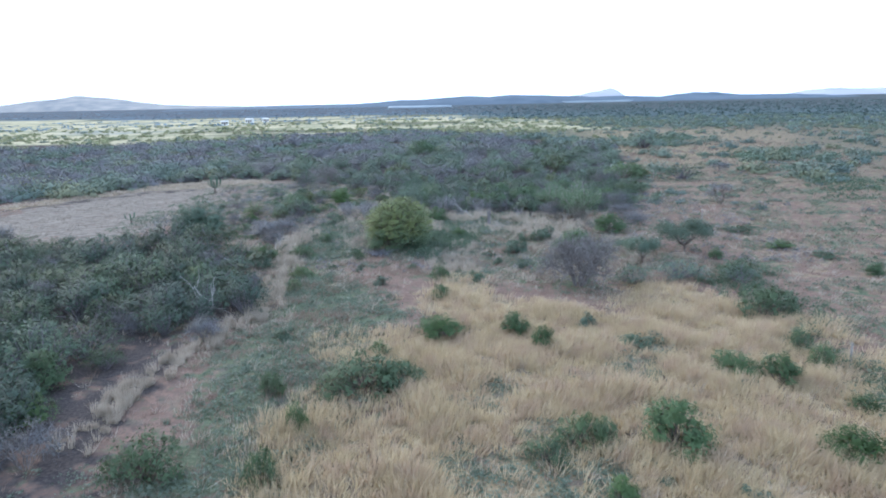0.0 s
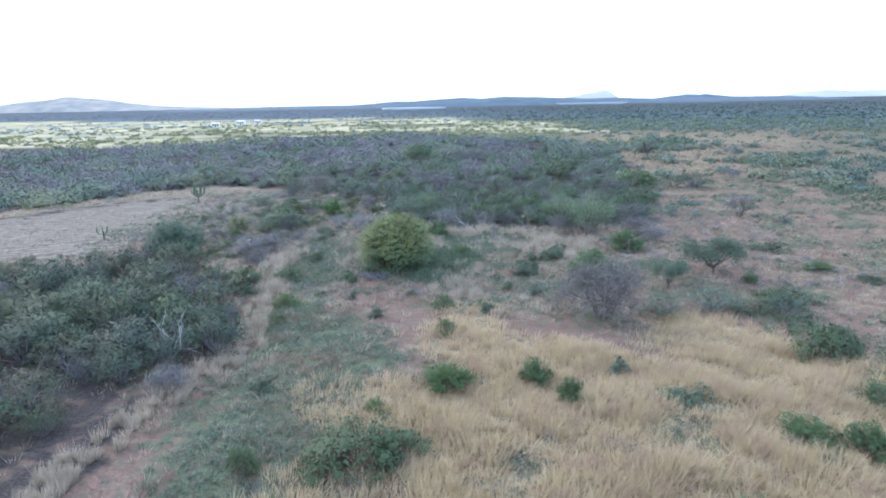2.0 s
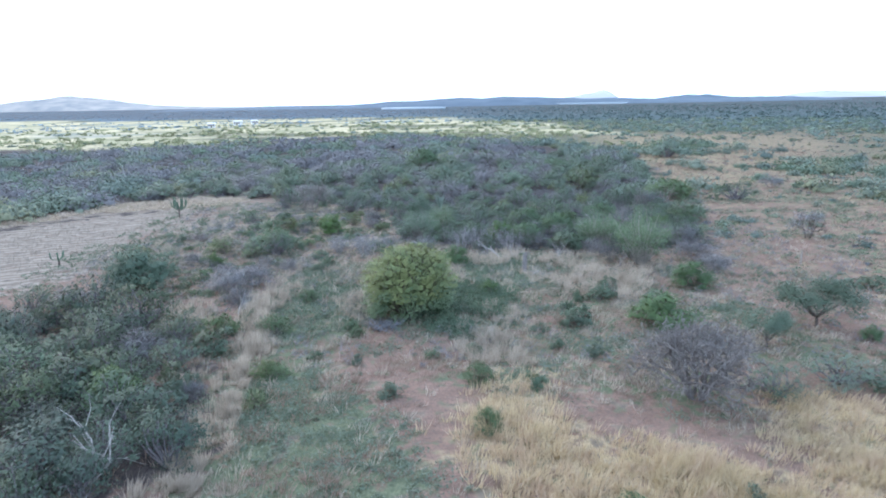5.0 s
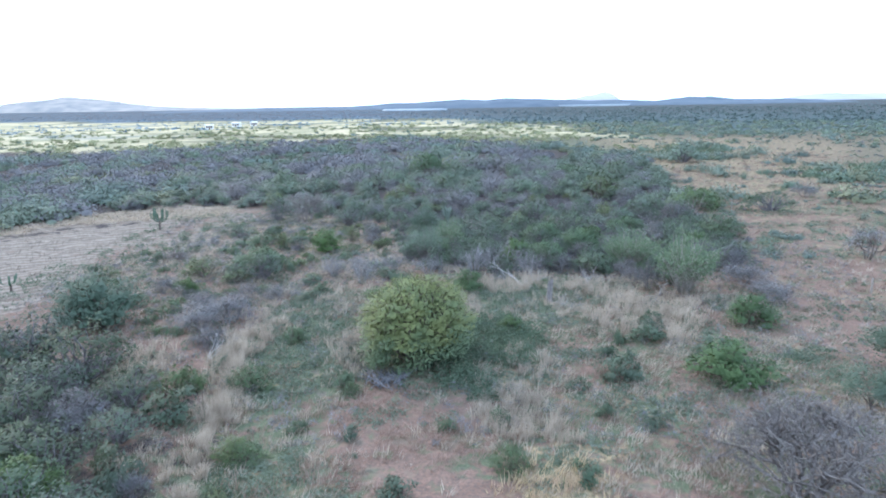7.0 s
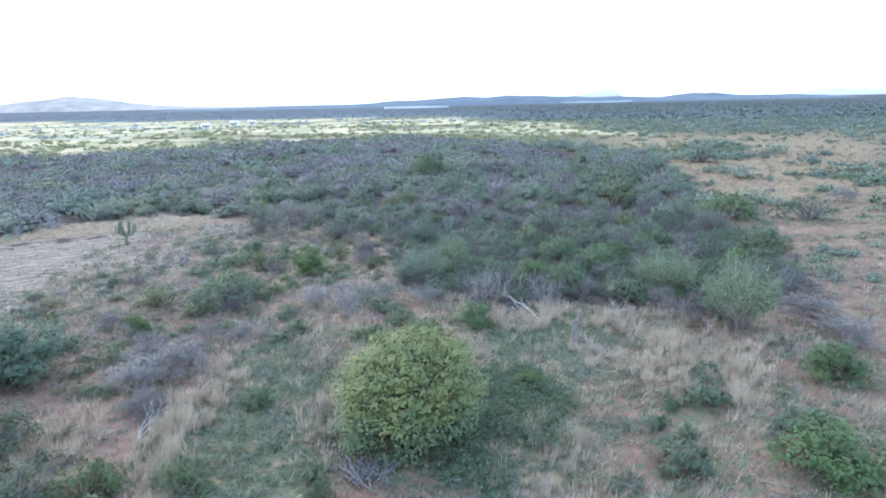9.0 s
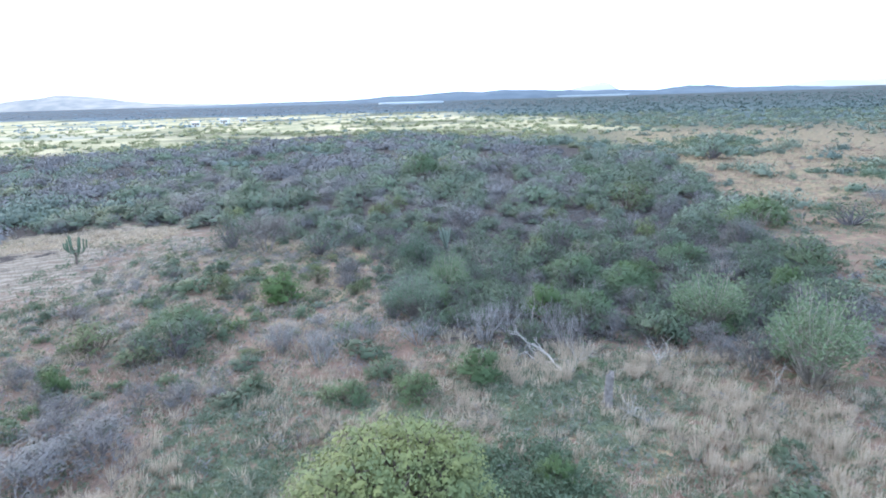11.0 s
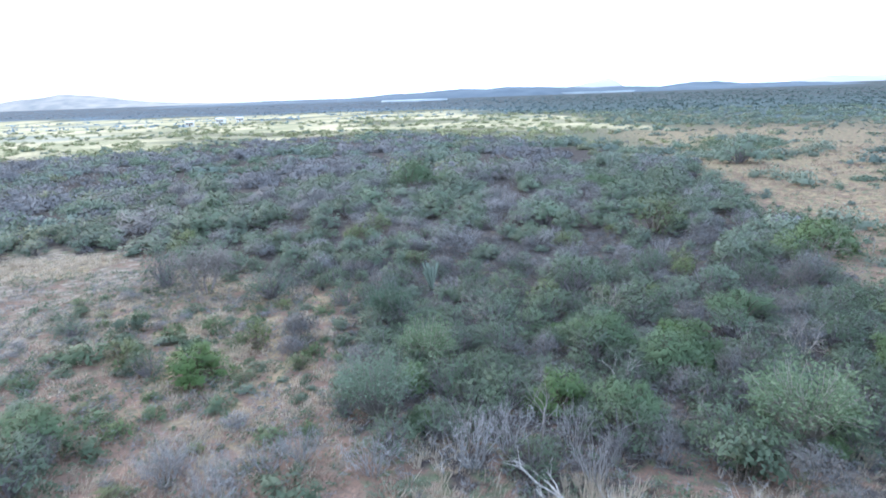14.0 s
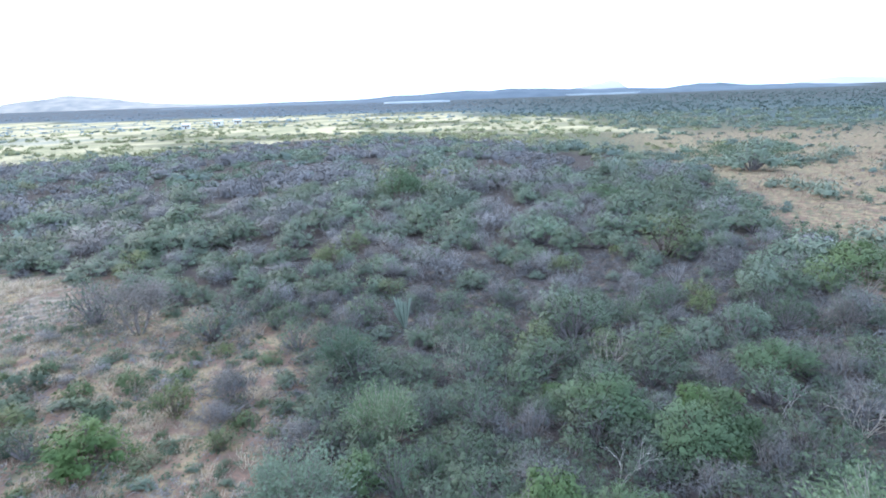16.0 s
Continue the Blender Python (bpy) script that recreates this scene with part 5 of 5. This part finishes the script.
def mass(name, label, places, widths, tones, lumps, fringe, size, seed, squat=0.5, shape=FLAT_LUMP):
    """Many far bushes in one mesh: uneven leafy lumps with a fringe of loose leaves, each bush its own colour."""
    rng = np.random.RandomState(seed)
    n = len(places)
    who = np.repeat(np.arange(n), lumps)
    m = len(who)
    w = widths[who]
    r = w * rng.uniform(0.17, 0.32, m)
    a, s = rng.uniform(0, 2 * np.pi, m), np.sqrt(rng.rand(m)) * 0.36 * w
    x, y = places[who, 0] + np.cos(a) * s, places[who, 1] + np.sin(a) * s
    mid = np.stack([x, y, land(x, y) + w * squat * rng.uniform(0.1, 0.42, m) * (1.2 - s / (0.36 * w + 0.01))], 1)
    heart = np.stack([places[who, 0], places[who, 1], np.zeros(m)], 1)
    each = len(shape[0])
    core = lumps_of(rng, mid - (0, 0, 0.1), r * np.interp(mid[:, 1], [200, 330], [0.3, 0.6]), squat * 1.5, shape)

    def swell(points, of):
        """Out of the whole bush, as one soft dome."""
        return unit((points - heart[of]) / w[of, None] * (1, 1, 1.5) + (0, 0, 0.22))

    core = (core[0], core[1], unit(swell(core[0], np.repeat(np.arange(m), each)) + core[2] * 0.25))
    tone = np.repeat(tones[who] * rng.uniform(0.97, 1.03, (m, 1)), each, 0)
    pick_lump = np.repeat(np.arange(m), fringe)
    u = ball(rng, len(pick_lump))
    u[:, 2] = np.where(rng.rand(len(u)) < 0.75, np.abs(u[:, 2]), u[:, 2] * 0.5)
    at = mid[pick_lump] + u * (r[pick_lump] * rng.uniform(0.5, 1.2, len(u)))[:, None] * (1, 1, squat * 1.5)
    v2, f2 = leaf_arrays(rng, at, unit(u + ball(rng, len(u)) * 0.9 + (0, 0, 0.5)), size * rng.uniform(0.6, 1.3, len(u)), 0.42, unit(u + ball(rng, len(u)) * 0.6 + (0, 0, 0.3)))
    out = unit(swell(at, pick_lump) + u * 0.25 + ball(rng, len(u)) * 0.12)
    tone2 = np.repeat(tones[who][pick_lump] * rng.uniform(0.95, 1.05, (len(u), 1)), 3, 0)
    v, f, way = joined(core, (v2, f2, np.repeat(out, 3, 0)))
    me = mesh_of(name, v, f, [SCRUB], way)
    layer = me.color_attributes.new("tone", "FLOAT_COLOR", "POINT")
    rgb = np.concatenate([tone, tone2])
    layer.data.foreach_set("color", np.concatenate([rgb, np.ones((len(rgb), 1))], 1).astype(np.float32).ravel())
    return tagged(new(name, me), label, "scrub", kind="stuff")


SCRUB = scrub_material()
GREYS = np.array([(0.082, 0.083, 0.09), (0.09, 0.091, 0.096), (0.077, 0.078, 0.084)])
GREENS = np.array([(0.07, 0.092, 0.08), (0.068, 0.092, 0.068), (0.084, 0.102, 0.08), (0.096, 0.104, 0.068)])


def sow(n, near, far, seed, left=-47.0, right=45.0):
    """Bush places, even in bearing and in the logarithm of distance, with a density and colour that follow the land."""
    rng = np.random.RandomState(seed)
    r = np.exp(rng.uniform(np.log(near), np.log(far), n))
    a = np.radians(rng.uniform(left, right, n))
    x, y = r * np.sin(a), 45 + r * np.cos(a)
    thick, band, sand = soft(THICKET, x, y, 8), soft(BAND, x, y, 30), soft(SAND, x, y, 8)
    bare = np.maximum.reduce([soft(STUBBLE, x, y, 4) * 1.07, sand * 0.93, soft(RIGHT_OPEN, x, y, 14) * 0.8, soft(RED_RIGHT, x, y, 6) * 0.93]) * (1 - 0.65 * any_of(RIBBONS, x, y, 6))
    patch = 0.5 + 0.5 * wobble(x, y, 60, 31)
    want = np.clip(thick + (1 - thick) * (0.3 + 0.6 * patch + 0.5 * np.clip((y - 230) / 60, 0, 1)), 0, 1) * (1 - (0.88 - 0.45 * patch) * band) * (1 - 0.96 * bare)
    keep = (rng.rand(n) < want) & ((y > 190) | (x > 0.38 * y - 14) | (x < -47))
    x, y, r, thick, band = (c[keep] for c in (x, y, r, thick, band))
    drift = wobble(x, y * 1.8, 46, 33) + 0.35 * wobble(x, y, 14, 36)
    grey = thick * np.clip(0.42 + 1.2 * drift + 0.3 * np.clip((y - 150) / 60, -0.6, 0.6), 0.1, 0.88)
    k = np.clip((wobble(x, y, 15, 34) * 1.5 + 1.5 + rng.normal(size=len(x)) * 0.8).astype(int), 0, 3)
    tone = np.where((rng.rand(len(x)) < grey)[:, None], GREYS[rng.randint(0, 3, len(x))], GREENS[k]) * rng.uniform(0.82, 1.16, (len(x), 1)) * 1.95
    # Bushes in the band are lighter, its sunlight carried in their colour.
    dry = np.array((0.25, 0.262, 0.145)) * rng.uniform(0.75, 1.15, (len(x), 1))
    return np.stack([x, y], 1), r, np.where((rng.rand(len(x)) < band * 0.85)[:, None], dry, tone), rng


p, r, tone, rng = sow(900, 60, 140, 101, 14.0)
mass("scrub", "mixed grey and green thorn scrub over the bush", p, rng.uniform(1.2, 3.4, len(p)), tone, 4, 56, 0.18, 102, 0.5)
p, r, tone, rng = sow(1650, 92, 240, 107)
mass("thicket_scrub", "dense grey and green scrub filling the thicket", p, 3.6 + 8.0 * rng.rand(len(p)) ** 1.7, tone, 7, 44, 0.4, 108, 0.5)
rng = np.random.RandomState(141)
p = np.stack([rng.uniform(34, 170, 3600), rng.uniform(60, 335, 3600)], 1)
p = p[rng.rand(len(p)) < np.maximum.reduce([soft(RIGHT_OPEN, p[:, 0], p[:, 1], 12), soft(SAND, p[:, 0], p[:, 1], 8), 0.6 * soft(RED_RIGHT, p[:, 0], p[:, 1], 8)]) * (0.18 + 0.5 * patchy(p[:, 0], p[:, 1], 24, 66, 0.1))]
tone = np.concatenate([GREENS, GREYS, GREENS])[rng.randint(0, 11, len(p))] * rng.uniform(1.3, 1.9, (len(p), 1))
mass("low_scrub", "low dry bushes dotted over the open sandy slope", p, rng.uniform(0.7, 2.2, len(p)), tone, 2, 22, 0.2, 142, 0.5)
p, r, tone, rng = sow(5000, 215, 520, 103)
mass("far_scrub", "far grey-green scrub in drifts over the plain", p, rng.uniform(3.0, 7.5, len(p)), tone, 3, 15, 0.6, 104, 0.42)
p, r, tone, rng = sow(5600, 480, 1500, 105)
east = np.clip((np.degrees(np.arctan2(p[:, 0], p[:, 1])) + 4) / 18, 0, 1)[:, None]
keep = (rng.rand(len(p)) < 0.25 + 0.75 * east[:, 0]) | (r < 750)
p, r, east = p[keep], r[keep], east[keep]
# Distance haze put into the tones, bluest westward; sunlight into those in the band.
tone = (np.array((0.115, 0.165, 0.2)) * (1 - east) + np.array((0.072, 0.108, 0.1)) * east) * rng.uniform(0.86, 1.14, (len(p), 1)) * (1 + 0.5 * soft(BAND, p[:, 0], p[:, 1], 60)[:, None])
mass("far_woods", "woods on the far plain, distance haze in their colour", p, rng.uniform(5, 9, len(p)) * (0.55 + r / 650), tone, 1, 4, 1.8, 106, 0.1)

# ---------------- grass and weeds ----------------


def blades(name, label, n_tufts, box, weight, per, height, width, spread_r, mat, seed, lean=0.35):
    """Tufts of pointed blades where weight allows them."""
    rng = np.random.RandomState(seed)
    x, y = rng.uniform(box[0], box[1], n_tufts), rng.uniform(box[2], box[3], n_tufts)
    keep = rng.rand(n_tufts) < weight(x, y)
    x, y = x[keep], y[keep]
    tall = height * rng.uniform(0.55, 1.25, len(x)) * (1 + 0.35 * wobble(x, y, 5, seed))
    who = np.repeat(np.arange(len(x)), per)
    n = len(who)
    a, s = rng.uniform(0, 2 * np.pi, n), np.sqrt(rng.rand(n)) * spread_r
    bx, by = x[who] + np.cos(a) * s, y[who] + np.sin(a) * s
    root = np.stack([bx, by, land(bx, by) - 0.02], 1)
    h = tall[who] * rng.uniform(0.6, 1.15, n)
    b = rng.uniform(0, 2 * np.pi, n)
    tilt = np.abs(rng.normal(size=n)) * lean
    wind = 0.35 * lean * h * (1 + wobble(bx, by, 4, 77))
    tip = root + np.stack([np.cos(a) * tilt * h + wind, np.sin(a) * tilt * h - 0.4 * wind, h], 1)
    side = np.stack([np.cos(b), np.sin(b), np.zeros(n)], 1) * width * rng.uniform(0.6, 1.3, n)[:, None]
    v = np.stack([root - side, root + side, tip], 1).reshape(-1, 3)
    me = mesh_of(name, v, np.arange(n * 3).reshape(n, 3), [MAT[mat]])
    return tagged(new(name, me), label, "grass", kind="stuff")


WEED_PATCHES = ([(10.9, 37.8), (13, 41.3), (15.3, 40.5), (13.7, 36.1), (11.3, 35.7)], [(2.9, 33.9), (4.3, 35.8), (5.7, 35.1), (4.9, 33)], [(8.1, 35), (9.3, 35.8), (9.3, 34)], [(2, 22), (2, 29), (6, 31), (10, 27), (8, 22)])
NEAR = (-24, 44, 18, 98)
blades("dry_grass", "tall golden dry grass in soft drifts", 32000, (-12, 30, 3, 60), lambda x, y: soft(STRAW, x, y, 5) * (1 - 0.8 * any_of(WEED_PATCHES, x, y, 1.5)) * (0.45 + 0.55 * patchy(x, y, 6, 51, -0.1)) * np.clip((57 - y) / 11, 0.3, 1), 17, 0.66, 0.026, 0.36, "straw", 111, 0.5)
blades("meadow_grass", "sparse dry straw grass on reddish earth", 30000, NEAR, lambda x, y: np.clip(soft(MEADOW, x, y, 6) * patchy(x, y, 7, 52, 0.05) * 0.72 * (1 - 0.85 * any_of(BARE, x, y, 2)) * (1 - 0.88 * any_of(GREY_MATS, x, y, 3)) * (1 - 0.8 * soft(BLUE_MAT, x, y, 2)) + 0.12 * soft(RED_LEFT, x, y, 6) + 0.05, 0, 1) * (1 - soft(TRACK, x, y, 2)) * (1 - 0.75 * soft(WEEDY, x, y, 6)), 13, 0.48, 0.02, 0.28, "bleached", 112, 0.65)
blades("brown_grass", "short brown withered grass", 24000, NEAR, lambda x, y: np.clip(soft(MEADOW, x, y, 6) * patchy(x, y, 9, 53, -0.25) * 0.8 * (1 - 0.6 * any_of(GREY_MATS, x, y, 3)) + 0.1 + 0.3 * any_of(BARE, x, y, 2) + 0.3 * soft(STRAW, x, y, 6) * patchy(x, y, 5, 57, 0.3), 0, 1) * (1 - soft(TRACK, x, y, 2)), 13, 0.38, 0.02, 0.32, "brown", 113, 0.7)

blades("open_bush_grass", "thin bleached grass between the bushes", 13000, (-36, 2, 74, 134), lambda x, y: soft(OPEN, x, y, 5) * patchy(x, y, 6, 61, -0.25) * 0.95 * np.clip((y - 74) / 14, 0.2, 1) * (1 - 0.9 * any_of(BARE, x, y, 2)), 12, 0.42, 0.02, 0.3, "bleached", 117, 0.7)

TUSSOCK_LINE = [(-15.8, 30), (-15.6, 36), (-15.6, 40), (-14.7, 42.6), (-13.9, 45.6), (-12.6, 48.6), (-12.3, 55), (-13.2, 62), (-14.5, 71), (-14.7, 76), (-13.1, 76), (-12.8, 70), (-11.8, 62), (-11, 55), (-10.2, 48.6), (-11.6, 46.9), (-12.3, 44.4), (-13, 41.8), (-13.9, 39.4), (-14, 36), (-14.4, 30)]
blades("bleached_tussocks", "tall bleached tussocks along the old track", 13000, (-18, -8, 24, 76), lambda x, y: soft(TUSSOCK_LINE, x, y, 0.8) * (0.04 + 0.96 * patchy(x, y, 2.2, 54, 0.22)), 22, 0.7, 0.02, 0.14, "bleached", 114, 0.34)
blades("meadow_tussocks", "upright bleached tussocks standing in the meadow", 15000, (-22, 20, 60, 94), lambda x, y: any_of(TUSSOCKS, x, y, 2) * (0.35 + 0.65 * patchy(x, y, 2.2, 56, -0.1)), 14, 0.82, 0.02, 0.11, "bleached", 118, 0.25)
blades("reddish_slope_grass", "thin dry grass over the reddish slope", 14000, (24, 110, 36, 230), lambda x, y: (soft(RED_RIGHT, x, y, 8) * 0.8 + 0.7 * soft(SAND, x, y, 8) + 0.5 * soft(RIGHT_OPEN, x, y, 10)) * patchy(x, y, 9, 63, -0.2), 9, 0.45, 0.035, 0.6, "brown", 119, 0.8)
blades("thicket_edge_tussocks", "bleached tussocks before the thicket", 7000, (-20, 30, 76, 98), lambda x, y: patchy(x, y, 6, 55, 0.15) * soft(MEADOW, x, y, 6) * np.clip((y - 74) / 12, 0, 1), 15, 0.66, 0.022, 0.14, "bleached", 115, 0.35)


def weeds(name, label, n_mats, box, weight, per, leaf, mat, seed, low=0.22):
    """Flat mats of small leaves."""
    rng = np.random.RandomState(seed)
    x, y = rng.uniform(box[0], box[1], n_mats), rng.uniform(box[2], box[3], n_mats)
    keep = rng.rand(n_mats) < weight(x, y)
    x, y = x[keep], y[keep]
    who = np.repeat(np.arange(len(x)), per)
    n = len(who)
    r = rng.uniform(0.2, 0.75, len(x))[who]
    a, s = rng.uniform(0, 2 * np.pi, n), np.sqrt(rng.rand(n))
    px, py = x[who] + np.cos(a) * s * r, y[who] + np.sin(a) * s * r
    pz = land(px, py) + low * rng.rand(n) * (1.1 - s * s) * 2 * r / 0.7 + 0.03
    v, f = leaf_arrays(rng, np.stack([px, py, pz], 1), unit(ball(rng, n) * (1, 1, 0.5) + (0, 0, 0.3)), leaf * rng.uniform(0.6, 1.4, n), 0.06 if mat in ("fuzz", "grim") else 0.3)
    return tagged(new(name, mesh_of(name, v, f, [MAT[mat]])), label, "weeds", kind="stuff")


weeds("weeds", "low grey-green weed mats over the earth", 15000, (-16, 28, 18, 98), lambda x, y: np.clip(soft(MEADOW, x, y, 6) * patchy(x, y, 7, 11, 0.05) * np.clip((np.abs(y - 62) + 4) / 12, 0.35, 1) * (1 - 0.7 * patchy(x, y, 7, 52, 0.3)) + 1.0 * any_of(GREY_MATS, x, y, 3) + 0.6 * soft(WEEDY, x, y, 6) + 0.8 * any_of(WEED_PATCHES, x, y, 1.5), 0, 1), 34, 0.13, "weed", 121)
weeds("creeping_weeds", "low green creeping plants on red ground", 7000, (25, 95, 40, 150), lambda x, y: patchy(x, y, 12, 8, 0.25) * 0.55, 30, 0.14, "herb", 122, 0.25)
weeds("foot_weeds", "blue-green weeds at the foot of the round tree", 1500, (-2, 7, 65, 81), lambda x, y: soft(BLUE_MAT, x, y, 2), 60, 0.13, "herb", 126, 0.45)
weeds("litter_plants", "small plants and litter among the red soil", 9000, (-40, 30, 66, 130), lambda x, y: 0.35 + 0.4 * wobble(x, y, 10, 58) + 0.35 * soft(OPEN, x, y, 5), 22, 0.14, "herb", 123, 0.35)
weeds("dwarf_twigs", "dead grey dwarf twigs on red soil", 5200, (-36, 40, 60, 130), lambda x, y: 0.35 + 0.4 * wobble(x, y, 8, 59) + 0.4 * soft(OPEN, x, y, 5), 26, 0.3, "fuzz", 124, 0.5)
weeds("thicket_litter", "dry grey twigs and leaf litter under the thicket", 6500, (-12, 40, 90, 140), lambda x, y: soft(THICKET, x, y, 4) * 0.7, 16, 0.4, "grim", 125, 0.5)
blades("stubble", "pale cut stubble on the field", 9000, (-90, -28, 66, 136), lambda x, y: soft(STUBBLE, x, y, 4), 7, 0.2, 0.03, 0.5, "stubble", 116, 0.8)
weeds("hedge_weeds", "low green scrub creeping along the fence line", 1500, (21, 31, 29, 62), lambda x, y: soft(HEDGE, x, y, 2) * (0.35 + 0.65 * patchy(x, y, 4, 64, -0.1)), 60, 0.13, "herb", 127, 0.6)
weeds("ribbon_weeds", "fresh green low growth in damp runs across the slope", 9000, (38, 106, 94, 270), lambda x, y: any_of(RIBBONS, x, y, 5) * 0.9, 26, 0.26, "herb", 128, 0.6)
weeds("slope_weeds", "pale grey-green weeds over the reddish slope", 5500, (26, 80, 40, 135), lambda x, y: soft(RED_RIGHT, x, y, 8) * patchy(x, y, 11, 65, 0.1), 30, 0.13, "weed", 129, 0.22)
blades("field_edge_grass", "strip of dry straw grass beyond the stubble field", 5200, (-68, -30, 98, 140), lambda x, y: soft(FIELD_EDGE, x, y, 2) * (1 - soft(FURROW, x, y, 1.5)), 12, 0.45, 0.03, 0.35, "bleached", 130, 0.6)
